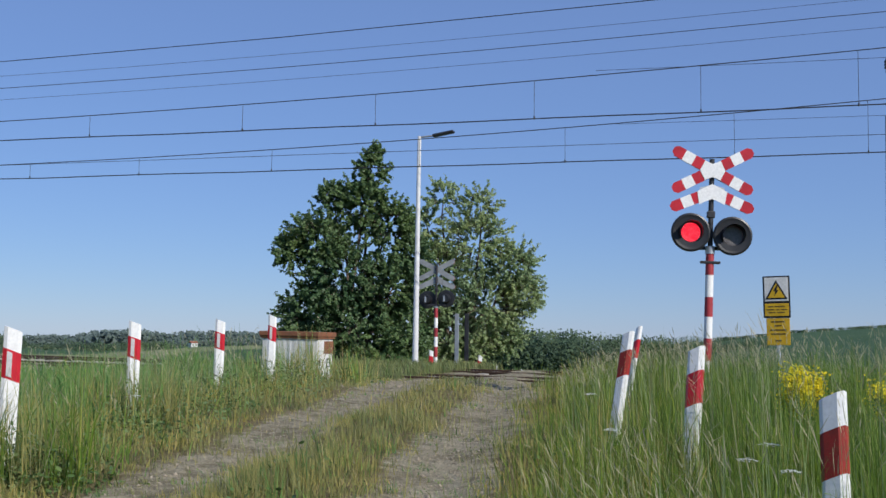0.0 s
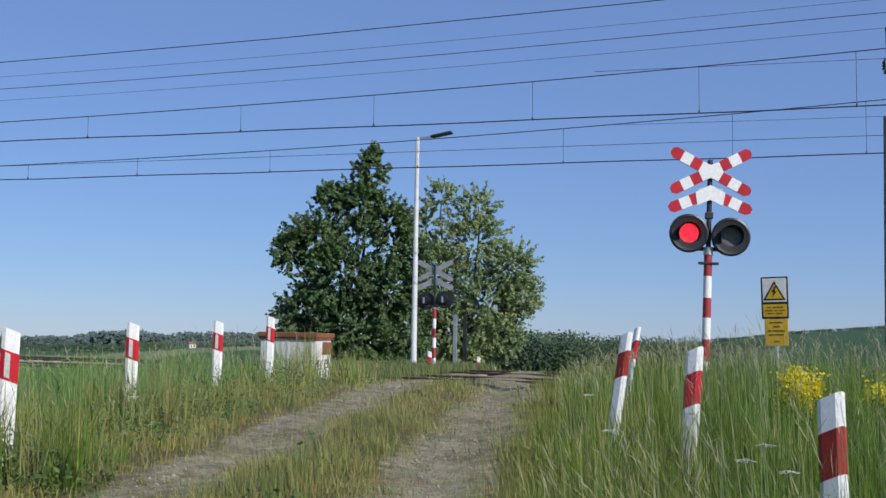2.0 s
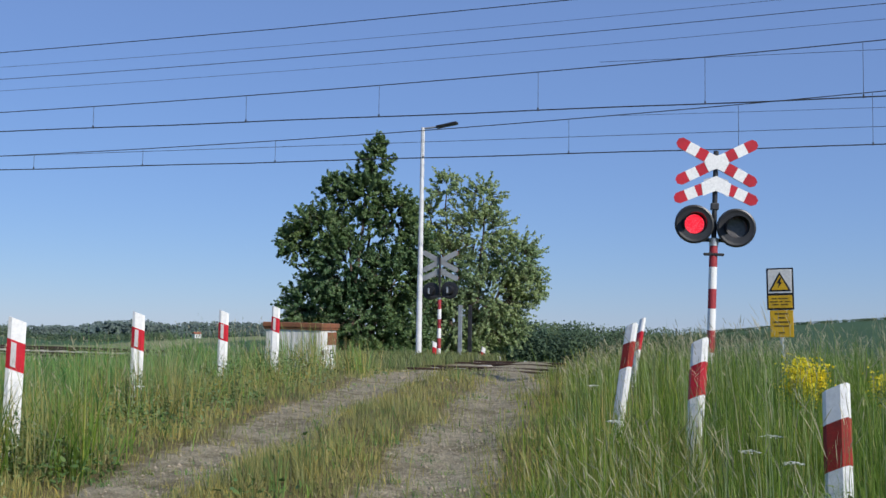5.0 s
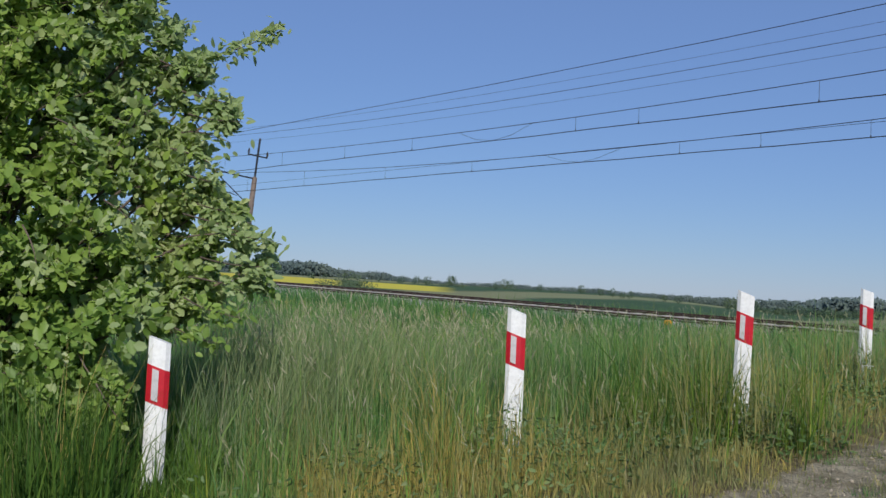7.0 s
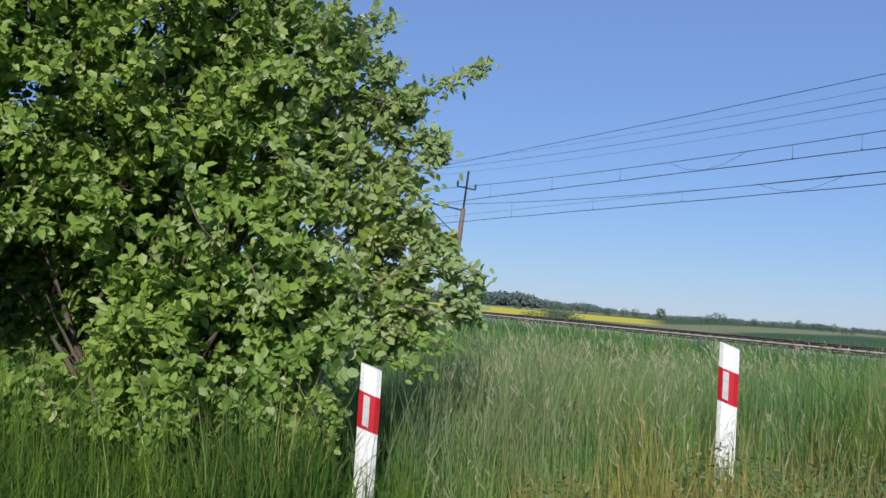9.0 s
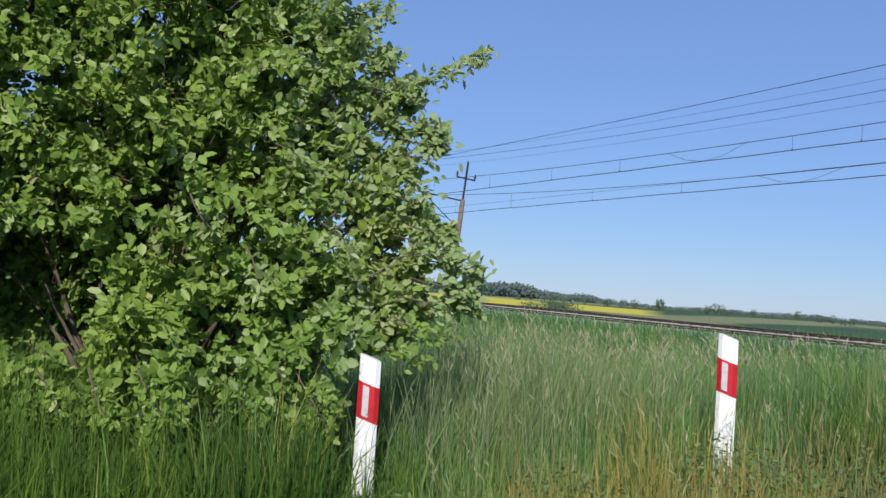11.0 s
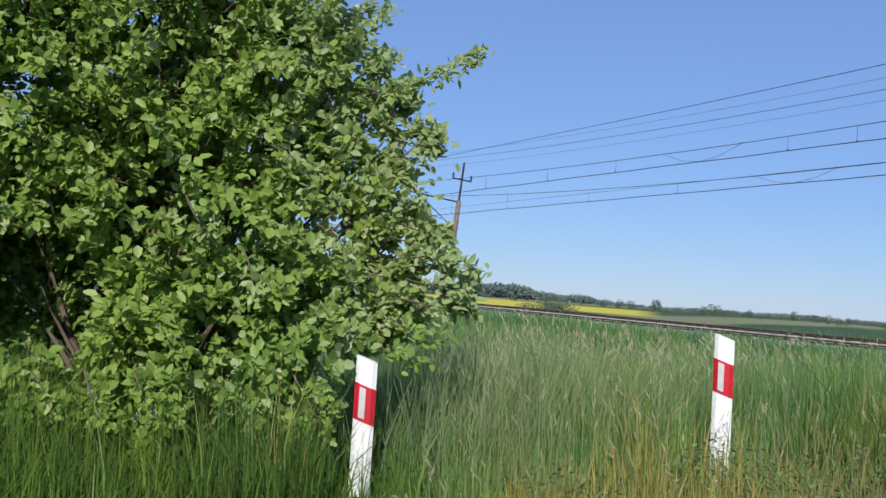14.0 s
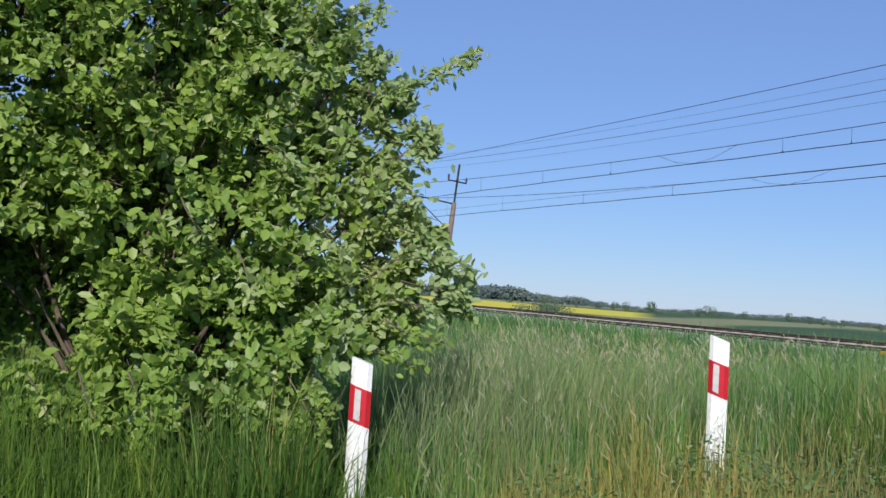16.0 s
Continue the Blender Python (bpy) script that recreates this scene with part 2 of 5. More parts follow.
def ground_material():
    m, nodes, links, bsdf = nodes_of("earth_and_fields")
    tc = nodes.new("ShaderNodeTexCoord").outputs["Object"]

    def attr(key):
        a = nodes.new("ShaderNodeAttribute")
        a.attribute_name = key
        return a.outputs["Fac"]

    n1, n2, n3 = noise_node(nodes, links, 0.8, 5, tc), noise_node(nodes, links, 9, 6, tc, 0.7), noise_node(nodes, links, 45, 4, tc, 0.7)
    nfar = noise_node(nodes, links, 0.02, 5, tc)
    soil = ramp(nodes, links, n2, [(0.3, (0.06, 0.075, 0.02)), (0.7, (0.10, 0.125, 0.035))])
    fields = ramp(nodes, links, nfar, [(0.35, (0.038, 0.080, 0.038)), (0.65, (0.065, 0.112, 0.052))])
    geo = nodes.new("ShaderNodeNewGeometry").outputs["Position"]
    ln = nodes.new("ShaderNodeVectorMath")
    ln.operation = "LENGTH"
    links.new(geo, ln.inputs[0])
    mr = nodes.new("ShaderNodeMapRange")
    mr.inputs[1].default_value, mr.inputs[2].default_value = 40, 80
    links.new(ln.outputs["Value"], mr.inputs[0])
    col = mix(nodes, links, mr.outputs[0], soil, fields)
    straw = ramp(nodes, links, n2, [(0.3, (0.13, 0.105, 0.05)), (0.7, (0.22, 0.18, 0.09))])
    col = mix(nodes, links, attr("dry"), col, straw)
    sand = ramp(nodes, links, n2, [(0.25, (0.16, 0.138, 0.09)), (0.5, (0.36, 0.318, 0.22)), (0.75, (0.53, 0.475, 0.345))])
    peb = ramp(nodes, links, n3, [(0.35, (0.7,)), (0.65, (1.08,))])
    sand = mix(nodes, links, 1.0, sand, peb, "MULTIPLY")
    blotch = ramp(nodes, links, noise_node(nodes, links, 2.4, 5, tc, 0.65), [(0.34, (0.60, 0.59, 0.54)), (0.58, (1.0, 1.0, 1.0))])
    sand = mix(nodes, links, 1.0, sand, blotch, "MULTIPLY")
    dsum = nodes.new("ShaderNodeMath")
    dsum.operation = "MULTIPLY_ADD"
    links.new(n2, dsum.inputs[0])
    dsum.inputs[1].default_value = 0.9
    links.new(attr("dirt"), dsum.inputs[2])
    edge = ramp(nodes, links, dsum.outputs[0], [(0.72, (0.0,)), (1.02, (1.0,))])
    gate = nodes.new("ShaderNodeMath")
    gate.operation = "MULTIPLY"
    links.new(edge, gate.inputs[0])
    links.new(ramp(nodes, links, attr("dirt"), [(0.05, (0.0,)), (0.2, (1.0,))]), gate.inputs[1])
    col = mix(nodes, links, gate.outputs[0], col, sand)
    pf = nodes.new("ShaderNodeMath")
    pf.operation = "MULTIPLY"
    pf.inputs[1].default_value = 0.7
    links.new(attr("pale"), pf.inputs[0])
    col = mix(nodes, links, pf.outputs[0], col, (0.27, 0.27, 0.14))
    col = mix(nodes, links, attr("rape"), col, (0.53, 0.47, 0.06))
    links.new(col, bsdf.inputs["Base Color"])
    bsdf.inputs["Roughness"].default_value = 0.95
    bsdf.inputs["Specular IOR Level"].default_value = 0.15
    add = nodes.new("ShaderNodeMath")
    links.new(n2, add.inputs[0])
    links.new(n3, add.inputs[1])
    b = nodes.new("ShaderNodeBump")
    b.inputs["Strength"].default_value, b.inputs["Distance"].default_value = 0.8, 0.05
    links.new(add.outputs[0], b.inputs["Height"])
    links.new(b.outputs[0], bsdf.inputs["Normal"])
    return m


def gz(x, y):
    return float(ground_z(x, y))


ground = build_ground()

# ---- the railway ----
def build_bed():
    """Ballast bed under both tracks, with an uneven top."""
    xs = np.concatenate([np.arange(-140, -60, 2.0), np.arange(-60, 20, 0.5), np.arange(20, 60, 2.0)])
    prof = [(19.0, -0.55), (20.3, -0.16), (20.8, -0.075), (22.3, -0.07), (23.8, -0.075), (24.3, -0.12), (24.8, -0.075), (26.3, -0.07), (27.8, -0.075), (28.4, -0.16), (29.6, -0.56)]
    rng = np.random.default_rng(3)
    verts, faces = [], []
    for x in xs:
        near_road = np.exp(-((x + 5.0) / 2.4) ** 4)
        for k, (y, z) in enumerate(prof):
            zz = z + rng.uniform(-0.025, 0.025)
            verts.append((x, y + rng.uniform(-0.05, 0.05), zz * (1 - near_road) + (-0.2 if 0 < k < 10 else -0.7) * near_road + float(rail_z(x))))
    n = len(prof)
    for i in range(len(xs) - 1):
        for k in range(n - 1):
            faces.append((i * n + k, (i + 1) * n + k, (i + 1) * n + k + 1, i * n + k + 1))
    return tagged(sheet("ballast_bed", verts, faces, BALLAST), "grey stone ballast bed under two railway tracks", "ballast", "", "structure")


bed = build_bed()


def rail_profile(x0, x1, y, z):
    out = [(-0.07, -0.16), (0.07, -0.16), (0.07, -0.145), (0.012, -0.12), (0.012, -0.045), (0.036, -0.03), (0.036, 0.0), (-0.036, 0.0), (-0.036, -0.03), (-0.012, -0.045), (-0.012, -0.12), (-0.07, -0.145)]
    bm = slab(out, x1 - x0)
    bmesh.ops.transform(bm, matrix=Matrix.Translation((x0, y, z)) @ pose(0, 0, 0, 0, 0, -90), verts=bm.verts)
    return bm


def build_track(y):
    tr = thing("railway_track", "rusty steel rails on concrete sleepers in ballast", "track", "railway tracks", pose(-5, y, RAIL_Z, 0, 0.6016, 0))
    for s in (-0.7525, 0.7525):
        part("rail", rail_profile(-135, 65, s, 0), RAIL_STEEL, tr)
    sl = bpy.data.meshes.new("sleeper")
    bm = box(0.26, 2.5, 0.16, None, 0.02)
    bm.to_mesh(sl)
    bm.free()
    sl.materials.append(SLEEPER)
    for k in range(110):
        ob = new("sleeper", sl)
        ob.parent = tr
        ob.matrix_basis = pose(-53 + 0.62 * k, 0, -0.128)
    return tr


for ty in TRACKS:
    build_track(ty)

def wire(name, pts, r, label, category="wire", group="overhead wires"):
    cu = bpy.data.curves.new(name, "CURVE")
    cu.dimensions, cu.bevel_depth, cu.bevel_resolution = "3D", r, 1
    sp = cu.splines.new("POLY")
    sp.points.add(len(pts) - 1)
    for p, c in zip(sp.points, pts):
        p.co = (*c, 1)
    cu.materials.append(CABLE)
    tmp = new(name, cu)
    me = bpy.data.meshes.new_from_object(tmp)
    me.name = name
    bpy.data.objects.remove(tmp)
    ob = new(name, me)
    return tagged(ob, label, category, group)


# spans of the overhead line run from mast to mast
SPANS = [(-178, -118), (-118, -57.5), (-57.5, 3.8), (3.8, 3.8 + 61)]


def hang(x, top, sag):
    for a, b in SPANS:
        if a <= x <= b:
            k = (x - a) / (b - a)
            return top - 4 * sag * k * (1 - k)
    return top


def overhead(y, contact_z, top, sag, drops_at, r=0.011):
    """Catenary of one track: contact wire, carrier wire with its sag, droppers."""
    xs = np.arange(-172, 3.8 + 60, 1.5)
    stagger = lambda x: 0.2 * math.cos(math.pi * (x - 3.8) / 62.0)
    c = wire("contact_wire", [(x, y + stagger(x), contact_z + 0.02 * abs(math.sin(x * 0.5))) for x in xs], r * 1.25, "dark contact wire over the railway track")
    m = wire("carrier_wire", [(x, y + stagger(x), hang(x, top, sag)) for x in xs], r, "dark sagging carrier wire over the railway track")
    for x in drops_at:
        d = bar_between((x, y + stagger(x), contact_z), (x, y + stagger(x), hang(x, top, sag)), 0.0055, None, 5)
        tube(0.018, 0.018, 0.07, pose(x, y + stagger(x), contact_z), 6, d)
        part("dropper", d, CABLE, m)
    return c


overhead(22.3, 6.10, 7.30, 0.78, (-52.0, -46.5, -41.0, -36.0, -31.5, -23.2, -20.7, -15.0, -10.99, -7.75, -4.15, -0.66, 2.4))
overhead(26.3, 5.80, 7.10, 0.92, (-52.0, -46.0, -39.0, -33.0, -22.6, -19.55, -16.05, -12.05, -7.9, -4.1, 0.0, 3.02), 0.012)
for wy, wz, wsag, wr in ((26.3, 9.12, 0.68, 0.009), (26.3, 8.75, 0.65, 0.005), (26.3, 9.45, 0.65, 0.005), (26.3, 6.2, 0.0, 0.007)):
    wire("feeder_wire", [(x, wy, hang(x, wz, wsag)) for x in np.arange(-172, 3.8 + 60, 2.0)], wr, "thin dark feeder wire along the railway", "wire", "feeder wires")
fx = np.arange(-110, 40, 2.0)
wire("feeder_wire", [(x, 22.3, float(np.interp(x, [-110, -60, -28, -17.5, -10, -1.5, 4, 40], [7.6, 7.94, 7.98, 8.07, 8.22, 8.49, 8.7, 9.6]))) for x in fx], 0.010, "dark feeder wire strung above the near track", "wire", "feeder wires")
for ay, az0, az1 in ((22.3, 6.54, 6.12), (26.3, 6.19, 5.82)):
    w = wire("anchor_rope", [(-28.9, ay, az0), (-27.9, ay, az1 + 0.10), (-27.0, ay, az1), (-26.1, ay, az1 + 0.10), (-25.0, ay, az0)], 0.006, "short dark anchor rope between carrier and contact wire", "rope", "anchor ropes")
for ay, z0 in ((22.3, 7.02), (26.3, 6.66)):
    wire("stitch_wire", [(-2.8, ay, z0 + 0.03), (0.5, ay, z0), (4.0, ay, z0 - 0.02), (10.0, ay, z0)], 0.005, "thin stitch wire beside the mast", "wire", "stitch wires")


def catenary_mast(x, y, lean=0.0, into=-1.0):
    """Concrete mast with a steel top, a crossarm with insulators and a bracket that reaches over the track."""
    m = thing("catenary_mast", "brown concrete overhead-line mast with steel top and bracket", "mast", "catenary masts", pose(x, y, 0.6, lean, 0, 0))
    part("shaft", tube(0.24, 0.15, 6.64, None, 8), CONCRETE, m)
    part("steel_top", box(0.10, 0.10, 2.9, pose(0, 0, 7.5), 0.01), DARK_STEEL, m)
    part("crossarm", box(0.08, 1.3, 0.08, pose(0, 0, 7.95), 0.008), DARK_STEEL, m)
    for s in (-0.62, 0.62):
        ins = tube(0.035, 0.035, 0.34, pose(0, s, 7.98), 10)
        for k in range(3):
            tube(0.08, 0.06, 0.05, pose(0, s, 8.04 + 0.08 * k), 10, ins)
        part("insulator", ins, DARK_STEEL, m)
    top = tube(0.035, 0.035, 0.2, pose(0, 0, 8.85), 10)
    tube(0.08, 0.06, 0.06, pose(0, 0, 8.93), 10, top)
    part("insulator", top, DARK_STEEL, m)
    arm = bar_between((0, 0, 6.55), (0, into * 3.3, 6.6), 0.045)
    bar_between((0, 0, 4.8), (0, into * 2.7, 6.55), 0.03, None, 8, arm)
    bar_between((0, into * 2.7, 5.6), (0, into * 1.0, 5.35), 0.02, None, 8, arm)
    part("bracket", arm, DARK_STEEL, m)
    part("plate", slab([(-0.22, -0.26), (0.22, -0.26), (0.22, 0.26), (-0.22, 0.26)], 0.01, pose(0.24, 0, 1.35, 0, 0, 70)), WHITE_PAINT, m, "white plate with a black letter")
    return m


mast_left = catenary_mast(-58.5, 29.2, -5.5)
mast_right = catenary_mast(3.8 + 0.12, 29.4, 0)
glyph = bpy.data.curves.new("letter", "FONT")
glyph.body, glyph.size, glyph.align_x, glyph.align_y, glyph.extrude = "S", 0.5, "CENTER", "CENTER", 0.003
gob = new("letter", glyph)
gme = bpy.data.meshes.new_from_object(gob)
bpy.data.objects.remove(gob)
gme.materials.append(BLACK_PAINT)
letter = new("letter", gme)
letter.parent, letter.matrix_basis = mast_left, pose(0.252, -0.006, 1.35, 90, 0, 70)


# ---- guide posts ----
def guide_post_parts(side, slim):
    """A flat plastic guide post with slanted top and band; side -1 slopes down to the right, +1 to the left."""
    sect = [(-0.06, -0.012), (-0.035, -0.03), (0.035, -0.03), (0.06, -0.012), (0.052, 0.04), (0.025, 0.06), (-0.025, 0.06), (-0.052, 0.04)]
    sect = [(x * slim, y * slim) for x, y in sect]
    cut = lambda x: side * x * 0.36 / slim

    def piece(z0, z1, grow=0.0):
        bm = bmesh.new()
        lo = [bm.verts.new((x * (1 + grow), y * (1 + grow), z0 + (cut(x) if z0 > 0.1 else 0))) for x, y in sect]
        hi = [bm.verts.new((x * (1 + grow), y * (1 + grow), z1 + cut(x))) for x, y in sect]
        n = len(sect)
        for i in range(n):
            bm.faces.new((lo[i], lo[(i + 1) % n], hi[(i + 1) % n], hi[i]))
        bm.faces.new(hi)
        bm.faces.new(lo[::-1])
        bmesh.ops.recalc_face_normals(bm, faces=bm.faces)
        return bm

    return piece


def guide_post(name, label, at, side, red, reflector, group, scale=1.0):
    p = thing(name, label, "guide post", group, at)
    piece = guide_post_parts(side, scale)
    h = 0.95
    part("shaft", piece(-0.15, h - 0.355), WHITE_PAINT, p)
    part("band", piece(h - 0.355, h - 0.15, 0.02), red, p, "red band")
    part("cap", piece(h - 0.15, h), WHITE_PAINT, p)
    if reflector:
        bm = bmesh.new()
        cut = lambda x: side * x * 0.36
        x0, x1 = -0.03, 0.005
        z0, z1 = h - 0.335, h - 0.165
        f = [bm.verts.new((x, y, z + cut(x))) for y in (-0.0375, -0.030) for x, z in ((x0, z0), (x1, z0), (x1, z1), (x0, z1))]
        for q in ((0, 1, 2, 3), (7, 6, 5, 4), (0, 4, 5, 1), (1, 5, 6, 2), (2, 6, 7, 3), (3, 7, 4, 0)):
            bm.faces.new([f[i] for i in q])
        bmesh.ops.recalc_face_normals(bm, faces=bm.faces)
        part("reflector", bm, REFLECTOR, p, "narrow grey-white reflector")
    return p


LEFT_POSTS = [(-5.63, 2.34, 1.06, 62, 0.5), (-5.19, 4.55, 1.28, 45, 0.0), (-4.89, 6.46, 1.46, 32, 1.2), (-5.76, 9.49, 1.54, 26, 0.6), (-6.17, 12.12, 1.60, 20, 0.8), (-6.50, 14.4, 1.70, 16, 0.8)]
for px, py, top, yaw, lean in LEFT_POSTS:
    guide_post("guide_post", "white guide post with red band and reflector, standing in grass", pose(px, py, top - 0.95, 0, lean, yaw), -1, RED_PAINT, True, "guide posts along the road")
RIGHT_POSTS = [(0.405, 5.05, 1.205, -28, -0.5, -8, 0.95, "leaning white guide post with worn rusty red band in tall grass"), (-0.24, 6.90, 1.385, -24, 3.5, -8, 0.84, "leaning white guide post with red band in tall grass"),
               (-0.84, 8.76, 1.485, -30, 7.5, -6, 0.78, "leaning white guide post with chipped red band in tall grass"), (-1.03, 11.96, 1.56, -50, 9, -6, 0.62, "leaning white guide post half hidden by grass")]
for px, py, top, yaw, lean, tip, slim, text in RIGHT_POSTS:
    m = pose(px, py, top, 0, 0, 0) @ pose(0, 0, 0, tip, lean, 0) @ pose(0, 0, -0.95, 0, 0, yaw)
    guide_post("guide_post", text, m, 1, RED_PAINT if "chipped" not in text and "rusty" not in text else RUSTY_RED, False, "guide posts along the road", slim)


# ---- crossing signals ----
def half_arm(pieces, w, m, sign):
    """Painted fields of one arm from the middle outwards; x along the arm."""
    out = []
    for a, b, colour, end in pieces:
        if end:
            o = [(sign * a, -w / 2), (sign * (b - w * 0.33), -w / 2), (sign * b, -w * 0.22), (sign * b, w * 0.22), (sign * (b - w * 0.33), w / 2), (sign * a, w / 2)]
        else:
            o = [(sign * a, -w / 2), (sign * b, -w / 2), (sign * b, w / 2), (sign * a, w / 2)]
        out.append((slab(o, 0.004, m @ pose(0, -0.006, 0)), colour))
    return out


def crossing_signal(name, label, at):
    s = thing(name, label, "crossing signal", "crossing signals", at)
    # striped pole, seven fields
    cuts = [-0.25, 0.38, 0.67, 0.954, 1.213, 1.50, 1.82]
    cols = [WHITE_PAINT, FADED_RED, WHITE_PAINT, FADED_RED, WHITE_PAINT, FADED_RED]
    for a, b, c in zip(cuts[:-1], cuts[1:], cols):
        part("pole_field", tube(0.054, 0.054, b - a, pose(0, 0, a), 20), c, s)
    part("pole_top", tube(0.034, 0.034, 1.24, pose(0, 0, 1.80), 16), DARK_STEEL, s, "dark steel upper pole")
    part("sleeve", tube(0.062, 0.062, 0.10, pose(0, 0, 1.78), 18), GALVANISED, s)
    part("clamp", box(0.26, 0.06, 0.035, pose(0, -0.03, 1.665), 0.006), DARK_STEEL, s)
    part("clamp", box(0.10, 0.09, 0.09, pose(0, 0, 2.30), 0.01), DARK_STEEL, s)
    part("cross_bar", box(0.56, 0.05, 0.05, pose(0, 0.05, 1.86), 0.006), DARK_STEEL, s)
    # cross and chevron
    w = 0.146
    fields = [(0.15, 0.28, RED_PAINT, False), (0.28, 0.425, BOARD_WHITE, False), (0.425, 0.585, RED_PAINT, True)]

    def board(nm, cz, tilts, signs_of):
        holder = None
        for tilt, signs in zip(tilts, signs_of):
            m = pose(0, -0.055, cz, 0, tilt, 0)
            if holder is None:
                holder = part(nm, slab([(-0.16, -0.05), (0.0, -0.095), (0.16, -0.05), (0.16, 0.05), (0.0, 0.095), (-0.16, 0.05)], 0.010, pose(0, -0.052, cz)), GALVANISED, s, "red and white striped board")
            for sg in signs:
                o = [(sg * 0.0, -w / 2), (sg * 0.53, -w / 2), (sg * 0.58, -w * 0.22), (sg * 0.58, w * 0.22), (sg * 0.53, w / 2), (sg * 0.0, w / 2)]
                part("backing", slab(o, 0.014, m @ pose(0, 0.006 + (0.003 if tilt > 0 else 0), 0)), SIGN_BACK, holder)
                for bm, col in half_arm(fields, w, m, sg):
                    part("field", bm, col, holder)
        return holder

    cross = board("cross", 2.88, (27.7, -27.7), ((-1, 1), (-1, 1)))
    mid = slab([(-0.165, 0.0), (-0.10, 0.13), (0, 0.085), (0.10, 0.13), (0.165, 0.0), (0.10, -0.13), (0, -0.085), (-0.10, -0.13)], 0.006, pose(0, -0.066, 2.88))
    part("field", mid, BOARD_WHITE, cross)
    chev = board("chevron", 2.60, (23.5, -23.5), ((1,), (-1,)))
    part("field", slab([(-0.165, -0.175), (-0.07, -0.135 + 0.01), (0, -0.10), (0.07, -0.125), (0.165, -0.175), (0.195, 0.0), (0.0, 0.10), (-0.195, 0.0)], 0.006, pose(0, -0.066, 2.60)), BOARD_WHITE, chev)
    # two lamp heads with round black boards and hoods
    heads = []
    for x, z in ((-0.272, 2.05), (0.272, 2.02)):
        head = part("lamp_head", lamp_board(), BLACK_PAINT, s, "round black lamp board with hood")
        head.matrix_basis = pose(x, -0.10, z)
        part("hood", lamp_hood(), BLACK_PAINT, head)
        part("lens_back", tube(0.135, 0.135, 0.01, pose(0, 0.09, 0, 90), 28), GLASS_DARK, head)
        part("housing", tube(0.15, 0.11, 0.22, pose(0, 0.02, 0, -90), 20), BLACK_PAINT, head)
        part("latch", box(0.05, 0.02, 0.17, pose(0.02, 0.245, 0), 0.004), GALVANISED, head)
        heads.append(head)
    return s, heads


def lamp_board():
    """Round board with a deep rolled rim and a hole for the lens."""
    bm = bmesh.new()
    prof = [(0.130, 0.02), (0.132, 0.0), (0.20, -0.006), (0.23, -0.012), (0.252, -0.004), (0.256, 0.02), (0.246, 0.04), (0.20, 0.045), (0.135, 0.045)]
    n = 44
    rows = [[bm.verts.new((r * math.cos(2 * math.pi * k / n), y, r * math.sin(2 * math.pi * k / n))) for r, y in prof] for k in range(n)]
    for k in range(n):
        a, b = rows[k], rows[(k + 1) % n]
        for i in range(len(prof)):
            j = (i + 1) % len(prof)
            bm.faces.new((a[i], a[j], b[j], b[i]))
    bmesh.ops.recalc_face_normals(bm, faces=bm.faces)
    return bm


def lamp_hood():
    bm = bmesh.new()
    n = 30
    ring = []
    for k in range(n + 1):
        a = radians(-35) + radians(250) * k / n
        reach = 0.14 * math.sin(radians(180) * k / n) ** 0.6 + 0.015
        for r in (0.145, 0.150):
            ring.append((bm.verts.new((r * math.cos(a), 0.0, r * math.sin(a))), bm.verts.new((r * math.cos(a), -reach, r * math.sin(a)))))
    for k in range(n):
        i0, o0, i1, o1 = ring[2 * k], ring[2 * k + 1], ring[2 * k + 2], ring[2 * k + 3]
        bm.faces.new((i0[0], i1[0], i1[1], i0[1]))
        bm.faces.new((o0[0], o0[1], o1[1], o1[0]))
        bm.faces.new((i0[1], i1[1], o1[1], o0[1]))
    bmesh.ops.recalc_face_normals(bm, faces=bm.faces)
    return bm


near_signal, near_heads = crossing_signal("crossing_signal", "level-crossing signal with red-white cross, chevron and two flashing lamps", pose(-0.38, 14.5, 0.78, 0, 1.8, 12))
far_signal, far_heads = crossing_signal("crossing_signal", "crossing signal seen from behind, grey boards on striped pole", pose(-8.32, 29.76, 0.45, 0, 0.0, 4 + 180))

# lit lens plates: each turns its glowing face out and back
lenses = []
for head in near_heads:
    lens = part("lens", tube(0.128, 0.128, 0.006, pose(0, 0.003, 0, 90), 32), GLASS_DARK, head, "round signal lens")
    lit = tube(0.126, 0.126, 0.003, pose(0, -0.004, 0, 90), 32)
    glow = part("lit_face", lit, RED_LIGHT, lens, "glowing red lens face")
    lens.matrix_basis = pose(0, 0.01, 0)
    lenses.append(lens)

# ---- lamp pole beyond the tracks ----
lamp = thing("street_lamp", "tall white street lamp pole with flat grey lamp head", "street lamp", at=pose(-8.62, 28.73, 0.6, 0, 0.3, 0))
part("pole", tube(0.085, 0.052, 6.45, None, 18), WHITE_POLE, lamp)
part("base_plate", box(0.3, 0.3, 0.03, pose(0, 0, 0.05), 0.004), GALVANISED, lamp)
part("arm", bar_between((0, 0, 6.42), (0.50, 0, 6.46), 0.028), GALVANISED, lamp)
part("lamp_head", box(0.62, 0.24, 0.07, pose(0.70, 0, 6.50, 0, -10, 0), 0.025), DARK_STEEL, lamp, "flat grey lamp head")

